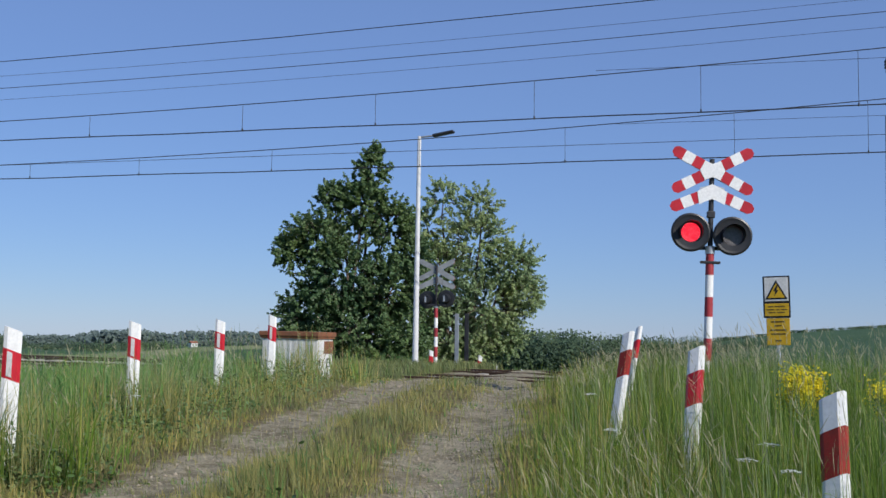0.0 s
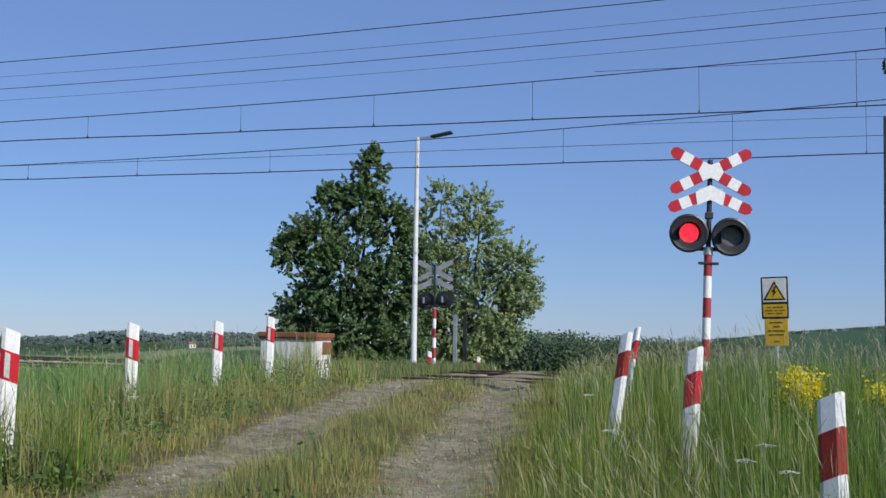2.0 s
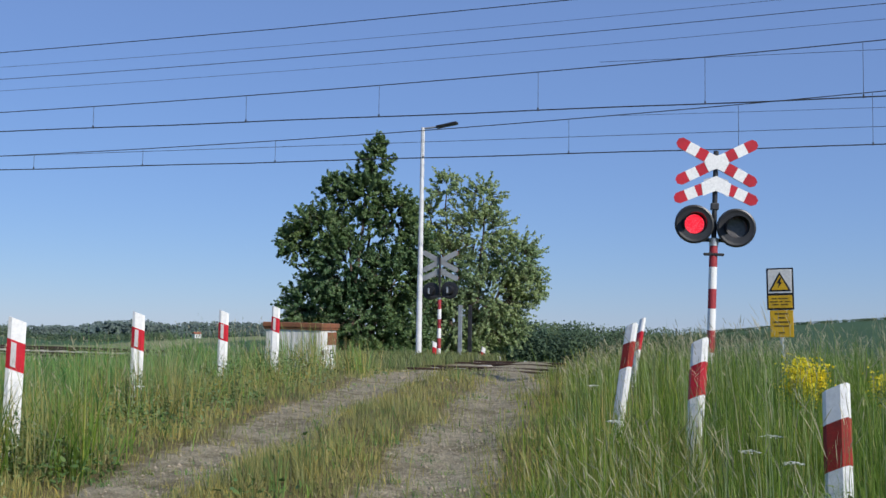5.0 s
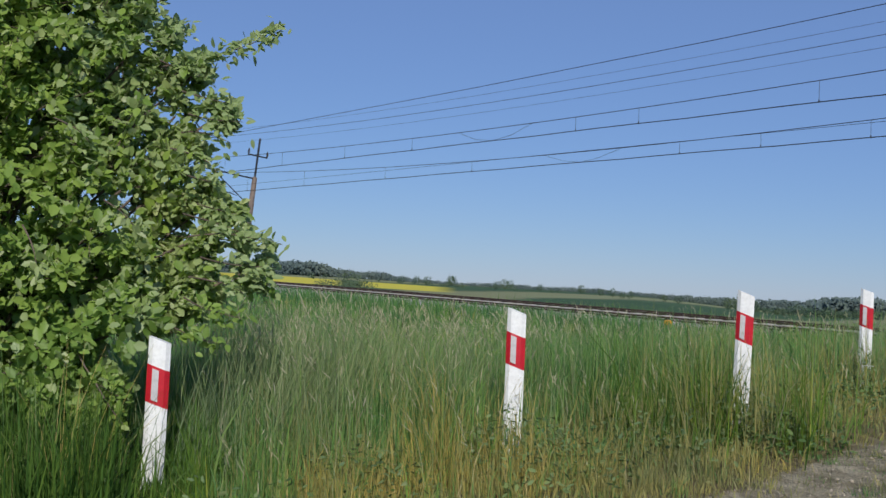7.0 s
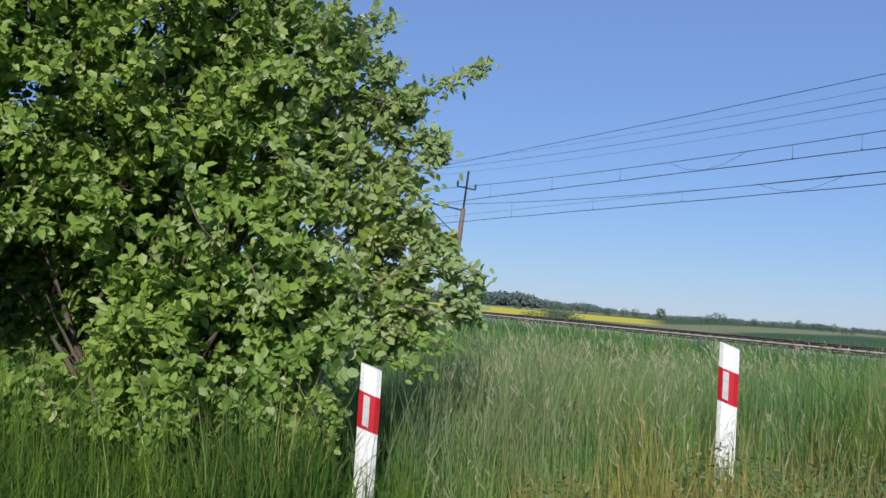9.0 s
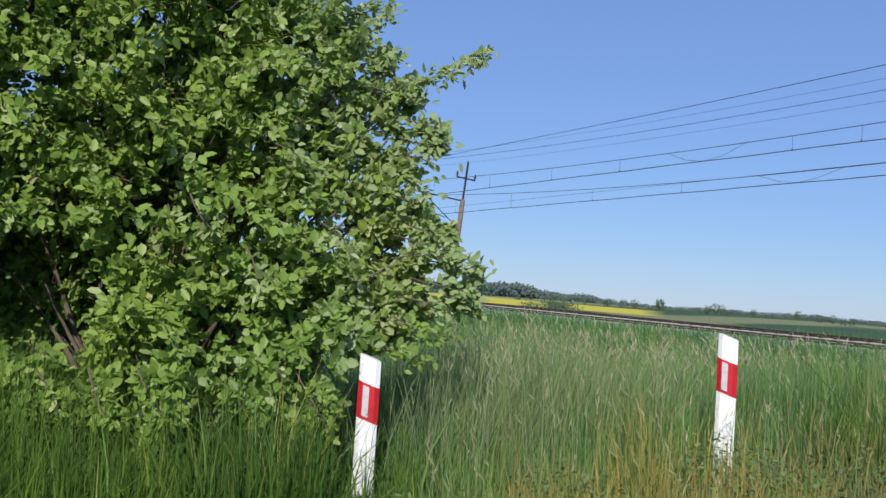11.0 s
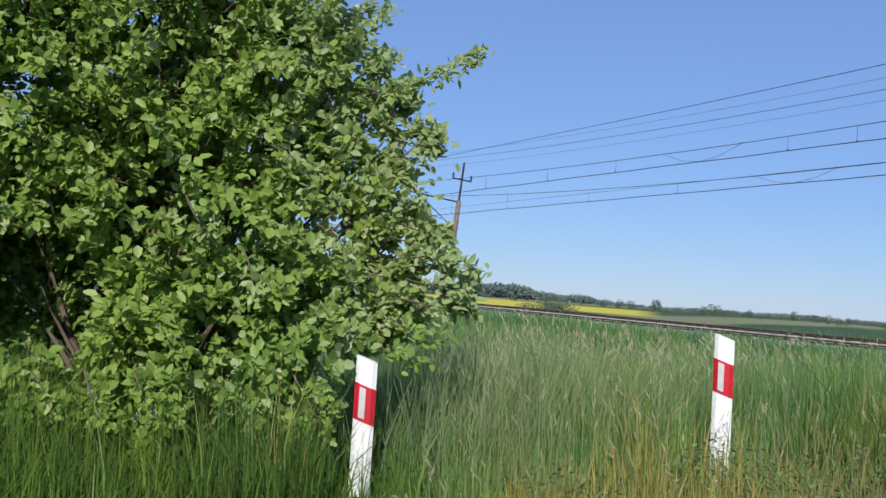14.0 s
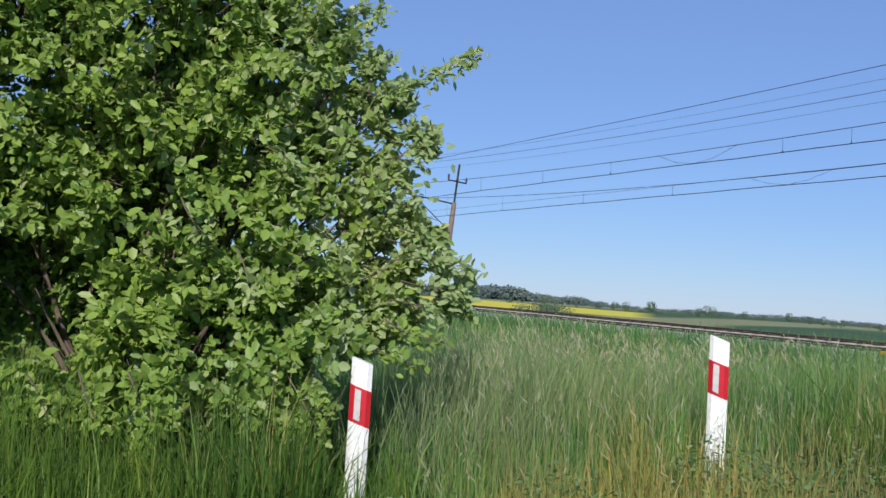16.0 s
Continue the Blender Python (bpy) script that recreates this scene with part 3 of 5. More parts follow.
# ---- relay box ----
relay = thing("relay_box", "low white concrete cabinet with rusty brown lid", "cabinet", at=pose(-7.50, 17.72, 0.62, 0, 0.8, -6))
part("body", box(1.10, 0.58, 0.80, pose(0, 0, 0.38), 0.015), RENDER_WHITE, relay)
for k in range(9):
    part("rib", box(0.05, 0.02, 0.74, pose(-0.46 + 0.115 * k, -0.285, 0.38), 0.004), RENDER_WHITE, relay)
part("lid", box(1.18, 0.68, 0.085, pose(0, 0, 0.825), 0.012), RUST_ROOF, relay, "rusty brown lid")
part("lid_edge", box(1.15, 0.64, 0.04, pose(0, 0, 0.765), 0.006), RUST_ROOF, relay)
part("rust_patch", box(0.006, 0.34, 0.22, pose(0.554, 0.12, 0.60), 0.0), RUST_ROOF, relay)
for y, z, w, h in ((-0.22, 0.36, 0.02, 0.10), (-0.18, 0.36, 0.02, 0.10), (0.12, 0.40, 0.14, 0.02), (0.12, 0.34, 0.14, 0.02), (0.07, 0.33, 0.02, 0.12), (0.17, 0.33, 0.02, 0.12), (0.12, 0.27, 0.14, 0.02)):
    part("mark", box(0.004, w, h, pose(0.553, y, z)), BLACK_PAINT, relay)

# ---- high-voltage warning sign ----
warn = thing("warning_sign", "yellow and white high-voltage warning sign on a steel post", "sign", at=pose(0.62, 17.0, 0.72, 0, -1.2, -14))
part("post", tube(0.03, 0.03, 1.62, pose(0, 0.03, 0), 12), GALVANISED, warn)
board = part("board", box(0.40, 0.014, 0.635, pose(0, 0, 1.37), 0.012), BLACK_PAINT, warn, "black-edged board")
part("field", box(0.352, 0.008, 0.36, pose(0, -0.008, 1.485), 0.004), RENDER_WHITE, board)
part("field", box(0.352, 0.008, 0.19, pose(0, -0.008, 1.175), 0.004), YELLOW_SIGN, board)
part("triangle_edge", slab([(-0.165, 0), (0.165, 0), (0, 0.29)], 0.004, pose(0, -0.016, 1.335)), BLACK_PAINT, board)
part("triangle", slab([(-0.125, 0), (0.125, 0), (0, 0.222)], 0.004, pose(0, -0.019, 1.357)), YELLOW_SIGN, board)
part("lightning_bolt", slab([(0.012, 0.19), (-0.045, 0.095), (-0.008, 0.10), (-0.03, 0.02), (0.04, 0.115), (0.004, 0.11), (0.03, 0.18)], 0.004, pose(0, -0.022, 1.36)), BLACK_PAINT, board)
for z, words in ((1.225, (0.07, 0.15)), (1.178, (0.12, 0.05, 0.09)), (1.135, (0.10, 0.11))):
    x0 = -sum(words) / 2 - 0.012 * (len(words) - 1)
    for w in words:
        part("line_of_writing", box(w, 0.003, 0.016, pose(x0 + w / 2, -0.0135, z)), WRITING, board)
        x0 += w + 0.024
plate2 = part("plate", box(0.345, 0.012, 0.41, pose(0.01, 0.004, 0.845), 0.008), YELLOW_SIGN, warn, "yellow plate with dark writing")
for z, w in ((0.995, 0.20), (0.935, 0.10), (0.87, 0.24), (0.81, 0.22), (0.71, 0.09)):
    part("line_of_writing", box(w, 0.003, 0.022, pose(0.01, -0.0035, z)), WRITING, plate2)

# ---- posts beyond the tracks ----
for px, py, top, lean in ((-8.25, 29.0, 1.02, 1), (-7.55, 31.4, 0.86, 10), (-7.2, 33.0, 0.55, -3), (-7.0, 35.0, 0.36, 12)):
    guide_post("guide_post", "white and red guide post beyond the tracks, mostly in grass", pose(px, py, top - 0.95, 0, lean, 12), -1, RED_PAINT, False, "guide posts beyond the tracks")
for px in (-8.02, -7.72):
    sp = thing("marker_post", "narrow grey steel marker post beyond the tracks", "post", "marker posts", pose(px, 31.0, 0.1))
    part("upright", box(0.12, 0.05, 2.0, pose(0, 0, 1.0), 0.01), GALVANISED if px < -7.8 else DARK_STEEL, sp)

# ---- small yellow marker beside the track ----
ym = thing("trackside_marker", "small orange-yellow marker box beside the track", "marker", at=pose(-17.4, 20.1, 0.28))
part("stake", tube(0.03, 0.03, 0.35, None, 10), GALVANISED, ym)
part("head", box(0.17, 0.12, 0.17, pose(0, 0, 0.38), 0.02), ORANGE_PAINT, ym)


# ---- leaves, blades and trees ----
LEAF_SHAPE = np.array([(0, 0, 0), (0.30, 0.46, 0.10), (0.72, 0.36, 0.08), (1.0, 0, -0.04), (0.72, -0.36, 0.08), (0.30, -0.46, 0.10)])


def unit(v):
    return v / np.maximum(np.linalg.norm(v, axis=-1, keepdims=True), 1e-9)


def quick_mesh(name, verts, loops, counts, material):
    """A mesh from flat arrays of corners and corner counts."""
    me = bpy.data.meshes.new(name)
    me.vertices.add(len(verts))
    me.vertices.foreach_set("co", np.asarray(verts, np.float32).ravel())
    me.loops.add(len(loops))
    me.loops.foreach_set("vertex_index", np.asarray(loops, np.int32))
    starts = np.concatenate([[0], np.cumsum(counts)[:-1]]).astype(np.int32)
    me.polygons.add(len(counts))
    me.polygons.foreach_set("loop_start", starts)
    me.update(calc_edges=True)
    me.materials.append(material)
    return me


def leaf_mesh(name, at, along, up, length, width, material):
    """Folded leaves at the points given."""
    along = unit(along)
    side = unit(np.cross(up, along))
    nor = np.cross(along, side)
    n = len(at)
    L, Wd = np.broadcast_to(length, n), np.broadcast_to(width, n)
    v = at[:, None] + along[:, None] * (LEAF_SHAPE[None, :, :1] * L[:, None, None]) + side[:, None] * (LEAF_SHAPE[None, :, 1:2] * Wd[:, None, None]) + nor[:, None] * (LEAF_SHAPE[None, :, 2:] * Wd[:, None, None])
    idx = (np.arange(n) * 6)[:, None] + np.array([0, 1, 2, 3, 0, 3, 4, 5])[None]
    return quick_mesh(name, v.reshape(-1, 3), idx.ravel(), np.full(2 * n, 4), material)


def clump_mesh(name, at, along, up, size, material):
    """Lozenge-shaped clumps of far leaves."""
    along = unit(along)
    side = unit(np.cross(up, along))
    k = np.array([(-0.5, 0.0), (0.0, 0.42), (0.5, 0.0), (0.0, -0.42)])
    v = at[:, None] + (along[:, None] * k[None, :, :1] + side[:, None] * k[None, :, 1:]) * size[:, None, None]
    return quick_mesh(name, v.reshape(-1, 3), np.arange(4 * len(at)), np.full(len(at), 4), material)


def blade_mesh(name, root, height, lean_dir, lean, width, material, rng, bends=((0.0, 1.0), (0.42, 0.9), (0.78, 0.55))):
    """Curved grass blades: quads from bend to bend and a tip each."""
    n = len(root)
    face = rng.uniform(0, 2 * np.pi, n)
    side = np.stack([np.cos(face), np.sin(face), np.zeros(n)], 1)
    out = np.stack([np.cos(lean_dir), np.sin(lean_dir), np.zeros(n)], 1)
    rows = []
    for t, w in bends:
        c = root + np.stack([np.zeros(n), np.zeros(n), height * t], 1) + out * (lean * height * t ** 1.8)[:, None]
        rows += [c - side * (width * w / 2)[:, None], c + side * (width * w / 2)[:, None]]
    tip = root + np.stack([np.zeros(n), np.zeros(n), height * (1 - 0.25 * lean)], 1) + out * (lean * height)[:, None]
    v = np.stack(rows + [tip], 1)
    corners = np.concatenate([np.array([2 * i, 2 * i + 1, 2 * i + 3, 2 * i + 2]) for i in range(len(bends) - 1)] + [np.array([2 * len(bends) - 2, 2 * len(bends) - 1, 2 * len(bends)])])
    idx = (np.arange(n) * v.shape[1])[:, None] + corners[None]
    return quick_mesh(name, v.reshape(-1, 3), idx.ravel(), np.tile([4] * (len(bends) - 1) + [3], n), material)


def limb(bm, pts, r0, r1, seg=7):
    """A bent, tapering branch through the points."""
    pts = [Vector(p) for p in pts]
    n = len(pts)
    rings = []
    for i, p in enumerate(pts):
        d = (pts[min(i + 1, n - 1)] - pts[max(i - 1, 0)]).normalized()
        a = d.orthogonal().normalized()
        b = d.cross(a)
        r = r0 + (r1 - r0) * i / (n - 1)
        rings.append([bm.verts.new(p + (a * math.cos(2 * math.pi * k / seg) + b * math.sin(2 * math.pi * k / seg)) * r) for k in range(seg)])
    for q, w in zip(rings[:-1], rings[1:]):
        for k in range(seg):
            bm.faces.new((q[k], q[(k + 1) % seg], w[(k + 1) % seg], w[k]))


def bent(a, b, rng, wig, n=5):
    a, b = np.array(a, float), np.array(b, float)
    k = np.linspace(0, 1, n)[:, None]
    sag = np.sin(np.pi * k) * rng.normal(0, wig, (1, 3)) * np.linalg.norm(b - a)
    return a + (b - a) * k + sag


swaying = []


def leafy_tree(name, label, category, base, lumps, leaf_mat, rng, twigs, per_twig, leaf_len, trunk_r, twig_r, extra=(), up_bias=0.9, spread=0.10, flat=1.0, reach=(0.5, 1.08), hollows=(), flutter=0.42, broad=(0.5, 0.68), spray_mat=None, pale_side=None, far=False):
    """Stems from the base into each clump of the crown, twigs from each clump's middle outwards, leaves along the twigs."""
    tree = thing(name, label, category, at=pose(*base))
    wood = bmesh.new()
    o = np.array(base, float)
    at, along = [], []
    hollow_at = np.array(hollows, float)
    heart = np.array([sum(l[i] for l in lumps) / len(lumps) for i in range(3)])

    def twig(a, b, count, r):
        pts = bent(a, b, rng, 0.07, 3)
        if not any(np.linalg.norm(pts[1] - q[:3]) < q[3] * 1.25 for q in hollow_at):
            limb(wood, pts - o, r, r * 0.35, 3)
        k = rng.uniform(0.25, 1.0, count) ** 0.8
        seg = np.minimum((k * 2).astype(int), 1)
        p = pts[seg] + (pts[seg + 1] - pts[seg]) * (k * 2 - seg)[:, None]
        d = unit(pts[-1] - pts[0])
        at.append(p + rng.normal(0, spread, (count, 3)) * leaf_len * 3)
        along.append(d * 0.5 + rng.normal(0, 0.75, (count, 3)) + np.array([0, 0, -0.15]))

    for lx, ly, lz, lr, *thin in lumps:
        c = np.array((lx, ly, lz))
        start = o + np.array((*(rng.normal(0, trunk_r * 2.0, 2)), 0.0))
        mid = (start + c) / 2 + np.array((0, 0, 0.12 * np.linalg.norm(c - start)))
        limb(wood, np.vstack([bent(start, mid, rng, 0.05, 4)[:-1], bent(mid, c, rng, 0.05, 4)]) - o, trunk_r * (0.45 + 0.3 * lr / 1.2), twig_r * 1.6, 7)
        n = int(twigs * lr ** 2 * (thin[0] if thin else 1.0)) + 5
        dirs = unit(rng.normal(0, 1, (n, 3)) + 0.35 * unit(c - heart))
        for d in dirs:
            d = d * np.array((1, 1, flat))
            rr = lr * rng.uniform(*reach)
            twig(c + d * lr * 0.40, c + d * rr, per_twig, twig_r)
    part("trunk", wood, BARK, tree, "branching grey-brown stems")
    at, along = np.vstack(at) - o, np.vstack(along)
    for hx_, hy_, hz_, hr_ in hollows:
        away = np.linalg.norm(at + o - np.array((hx_, hy_, hz_)), axis=1) / hr_
        keep = away + rng.normal(0, 0.14, len(at)) > 1
        at, along = at[keep], along[keep]
    n = len(at)
    up = rng.normal(0, flutter, (n, 3)) + np.array((0.55, -0.32, up_bias * 0.8))
    size = leaf_len * rng.uniform(0.65, 1.2, n)
    wide = size * rng.uniform(*broad, n)
    pale = np.zeros(n, bool)
    # pale leaves thicken towards +y, so that side is lightened by leaf colour
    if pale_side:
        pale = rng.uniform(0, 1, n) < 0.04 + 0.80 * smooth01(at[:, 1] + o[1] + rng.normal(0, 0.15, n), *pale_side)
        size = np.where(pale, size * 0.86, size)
    for some, mat, text in ((~pale, leaf_mat, "dense green leaves"), (pale, spray_mat, "paler grey-green leaves that lighten one side of the crown")):
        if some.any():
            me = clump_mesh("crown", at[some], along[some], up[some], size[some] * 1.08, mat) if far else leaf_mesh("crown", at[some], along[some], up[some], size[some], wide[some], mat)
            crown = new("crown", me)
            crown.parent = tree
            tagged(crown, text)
    for a, b, count in extra:
        a, b = np.array(a), np.array(b)
        pts = bent(a, b, rng, 0.06, 6) - a
        bw = bmesh.new()
        limb(bw, pts, twig_r * 1.3, twig_r * 0.4, 5)
        branch = part("branch", bw, BARK, tree, "leafy branch that stands out of the crown")
        branch.matrix_basis = pose(*(a - o))
        k = rng.uniform(0.15, 1.0, count) ** 0.8
        seg = np.minimum((k * 5).astype(int), 4)
        p = pts[seg] + (pts[seg + 1] - pts[seg]) * (k * 5 - seg)[:, None]
        d = unit(b - a)
        sz = leaf_len * rng.uniform(0.5, 1.0, count)
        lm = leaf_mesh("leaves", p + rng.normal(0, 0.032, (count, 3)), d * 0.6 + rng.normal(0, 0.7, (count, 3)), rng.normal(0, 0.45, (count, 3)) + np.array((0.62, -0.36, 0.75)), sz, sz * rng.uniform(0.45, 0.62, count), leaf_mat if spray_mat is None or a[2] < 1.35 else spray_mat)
        lo = new("leaves", lm)
        lo.parent = branch
        swaying.append((branch, pose(*(a - o))))
    return tree


BUSH_LEAF = foliage("apple_bush_leaf", (0.285, 0.400, 0.080), (0.150, 0.250, 0.045), (0.48, 0.53, 0.24), 0.44, 0.45, 0.9, 0.4, False, 0.32)
# paler leaf colour that lightens the +y side of the bush and its higher sprays
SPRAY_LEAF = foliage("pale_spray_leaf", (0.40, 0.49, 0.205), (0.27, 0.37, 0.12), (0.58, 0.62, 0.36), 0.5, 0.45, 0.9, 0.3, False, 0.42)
DARK_LEAF = foliage("dark_tree_leaf", (0.145, 0.225, 0.088), (0.085, 0.150, 0.060), (0.22, 0.28, 0.12), 0.42, 0.5, 0.4, 1.0, False, 0.4)
PALE_LEAF = foliage("pale_tree_leaf", (0.36, 0.445, 0.215), (0.26, 0.345, 0.155), (0.44, 0.49, 0.27), 0.5, 0.55, 0.4, 0.8, False, 0.4)
# distance haze is put into this base colour: bluish, greyed, low contrast
HAZED_HILL_LEAF = foliage("hazed_hill_leaf", (0.130, 0.168, 0.150), (0.110, 0.148, 0.135), (0.140, 0.175, 0.150), 0.3, 0.8, 0.02, 0.5)
WOOD_LEAF = foliage("far_wood_leaf", (0.090, 0.132, 0.075), (0.064, 0.102, 0.062), (0.11, 0.15, 0.08), 0.25, 0.9, 0.05)

BUSH_LUMPS = [(-7.67, 0.7, 2.64, 1.34), (-7.53, 1.6, 2.99, 1.18), (-7.12, 2.34, 2.95, 0.66), (-7.40, 1.92, 3.4, 0.52), (-6.86, 2.50, 2.43, 0.43), (-7.03, 1.56, 1.96, 0.99), (-6.61, 2.28, 1.82, 0.66),
              (-6.46, 2.68, 1.95, 0.30), (-6.30, 2.78, 1.62, 0.22), (-7.26, 0.75, 1.36, 1.0), (-6.48, 1.72, 1.29, 0.6), (-6.31, 2.50, 1.30, 0.40), (-6.55, 1.15, 1.15, 0.42), (-6.12, 1.97, 0.88, 0.36),
              (-7.75, 0.88, 3.87, 1.15), (-7.76, 1.62, 4.1, 0.60), (-7.6, -0.14, 2.09, 1.32), (-7.8, -0.16, 3.22, 1.23), (-7.0, 0.03, 1.06, 0.88), (-6.06, 3.09, 1.47, 0.16), (-8.3, 2.0, 2.7, 1.1), (-8.3, 1.0, 1.6, 1.1), (-8.0, 2.3, 1.6, 0.8),
              (-6.52, 2.84, 2.70, 0.17), (-6.36, 2.95, 2.44, 0.13), (-6.46, 2.74, 2.22, 0.16), (-6.28, 2.87, 1.85, 0.20), (-6.22, 2.99, 1.74, 0.15), (-6.27, 2.37, 1.32, 0.35), (-6.20, 2.80, 1.35, 0.20), (-5.96, 1.71, 0.86, 0.31), (-5.92, 2.16, 1.06, 0.27),
              (-6.80, 2.60, 2.92, 0.30), (-6.62, 2.70, 2.66, 0.18), (-6.52, 2.74, 2.43, 0.15), (-7.0, 2.52, 3.12, 0.20), (-6.10, 0.62, 0.86, 0.26), (-5.95, 0.88, 0.74, 0.20), (-5.72, 1.12, 0.70, 0.22), (-5.80, 1.24, 0.88, 0.20),
              (-5.86, 2.05, 0.76, 0.20), (-6.00, 1.96, 1.0, 0.24), (-7.5, 1.3, 1.7, 1.0), (-7.6, 2.2, 2.4, 0.8), (-6.75, 1.75, 1.2, 0.5)]
BUSH_HOLLOWS = [(-5.87, 0.57, 1.35, 0.44), (-6.27, 0.61, 1.34, 0.44), (-6.67, 0.65, 1.33, 0.44), (-7.07, 0.69, 1.33, 0.44), (-5.93, 0.88, 1.44, 0.2), (-6.33, 0.94, 1.44, 0.2), (-5.49, 1.49, 1.11, 0.2), (-5.78, 1.57, 1.09, 0.2), (-6.17, 1.67, 1.06, 0.2), (-6.55, 1.78, 1.04, 0.2), (-5.49, 1.41, 0.84, 0.17), (-5.78, 1.49, 0.81, 0.17), (-5.89, 1.56, 1.74, 0.18), (-6.18, 1.63, 1.76, 0.18), (-6.47, 1.71, 1.77, 0.18), (-5.53, 2.0, 1.03, 0.13), (-5.81, 2.11, 1.0, 0.13), (-5.69, 1.09, 1.2, 0.14), (-5.99, 1.14, 1.19, 0.14), (-6.21, 0.69, 2.28, 0.2), (-6.5, 0.73, 2.32, 0.2)]
bush_extra = [((-6.71, 2.61, 2.74), (-6.07, 3.24, 3.01), 170), ((-7.01, 2.36, 3.25), (-6.62, 2.77, 3.36), 80), ((-6.45, 2.70, 1.66), (-5.88, 3.21, 1.62), 110)]
# thin sprays of smaller leaves, paler above 1.35 m, that feather the edge of the crown
bush_extra += [((-6.73, 2.58, 3.14), (-6.52, 2.73, 3.27), 40), ((-6.78, 2.49, 3.06), (-6.6, 2.59, 3.17), 30), ((-6.66, 2.61, 2.9), (-6.47, 2.77, 2.99), 34), ((-6.47, 2.6, 2.76), (-6.27, 2.88, 2.65), 44), ((-6.36, 2.71, 2.57), (-6.16, 2.94, 2.5), 40), ((-6.27, 2.72, 2.42), (-6.04, 2.98, 2.38), 44), ((-6.29, 2.69, 2.3), (-6.09, 2.92, 2.25), 34), ((-6.33, 2.64, 2.2), (-6.13, 2.87, 2.04), 40), ((-6.24, 2.64, 2.05), (-6.03, 2.87, 1.98), 36), ((-6.24, 2.66, 1.9), (-6.0, 2.95, 1.81), 44), ((-6.14, 2.66, 1.79), (-5.89, 2.97, 1.67), 46), ((-6.04, 2.66, 1.65), (-5.75, 3.02, 1.63), 44), ((-6.01, 2.73, 1.53), (-5.72, 3.09, 1.49), 44), ((-6.03, 2.67, 1.41), (-5.79, 2.95, 1.31), 40), ((-5.95, 2.61, 1.29), (-5.71, 2.87, 1.18), 40), ((-5.89, 2.48, 1.14), (-5.67, 2.71, 1.04), 40), ((-5.76, 1.95, 0.97), (-5.57, 2.13, 0.76), 34), ((-5.62, 2.0, 0.83), (-5.45, 2.1, 0.62), 30), ((-5.63, 1.06, 0.97), (-5.47, 1.19, 0.72), 34), ((-5.72, 0.83, 0.96), (-5.57, 0.96, 0.68), 34), ((-5.87, 1.21, 1.2), (-5.72, 1.34, 0.97), 30), ((-5.85, 0.59, 0.94), (-5.71, 0.7, 0.7), 30), ((-5.87, 1.65, 1.65), (-5.75, 1.7, 1.4), 30), ((-5.93, 2.1, 1.82), (-5.77, 2.26, 1.63), 30), ((-6.13, 1.38, 1.93), (-6.0, 1.52, 1.71), 30), ((-6.26, 1.9, 2.29), (-6.12, 2.08, 2.13), 30)]
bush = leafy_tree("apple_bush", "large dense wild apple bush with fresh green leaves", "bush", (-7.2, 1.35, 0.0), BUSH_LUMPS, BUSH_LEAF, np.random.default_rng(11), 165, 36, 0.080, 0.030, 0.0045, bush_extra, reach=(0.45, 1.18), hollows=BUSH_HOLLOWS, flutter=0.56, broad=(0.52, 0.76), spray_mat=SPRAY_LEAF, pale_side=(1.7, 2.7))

TREE_A = [(-12.81, 36.84, 7.47, 0.70), (-13.14, 36.72, 6.11, 1.15), (-14.55, 36.19, 4.84, 1.22), (-12.15, 37.06, 5.41, 1.1), (-13.67, 36.53, 3.53, 1.75), (-15.47, 35.8, 4.41, 0.72), (-12.02, 37.1, 3.14, 1.5), (-14.87, 36.05, 2.18, 1.2), (-13.06, 36.75, 1.49, 1.75), (-15.32, 35.87, 1.26, 0.8), (-11.5, 37.3, 4.39, 0.9), (-14.11, 36.36, 6.4, 0.65), (-12.75, 36.9, 8.1, 0.4), (-11.7, 37.2, 0.9, 1.2), (-12.4, 36.9, 0.5, 1.0)]
tree_a = leafy_tree("broadleaf_tree", "dark green broadleaf tree in full leaf beyond the tracks", "tree", (-13.3, 36.7, 0.0), TREE_A, DARK_LEAF, np.random.default_rng(21), 165, 34, 0.108, 0.12, 0.012, reach=(0.5, 1.22), flutter=0.65, far=True)
TREE_B = [(-10.82, 39.55, 6.73, 0.9, 0.5), (-9.45, 39.9, 6.42, 0.9, 0.5), (-11.43, 39.37, 5.63, 1.0, 0.55), (-9.65, 39.85, 5.0, 1.5, 0.6), (-10.89, 39.53, 3.9, 1.45), (-8.27, 40.16, 4.04, 1.22), (-7.74, 40.26, 3.07, 0.82), (-9.2, 39.95, 2.63, 1.7), (-10.45, 39.65, 1.75, 1.6), (-8.57, 40.1, 1.56, 1.05), (-9.61, 39.86, 0.86, 1.1), (-11.28, 39.42, 2.17, 1.05)]
tree_b = leafy_tree("broadleaf_tree", "paler grey-green broadleaf tree with thin upper crown", "tree", (-9.9, 39.8, -0.1), TREE_B, PALE_LEAF, np.random.default_rng(22), 165, 27, 0.098, 0.12, 0.012, reach=(0.5, 1.22), flutter=0.65, far=True)


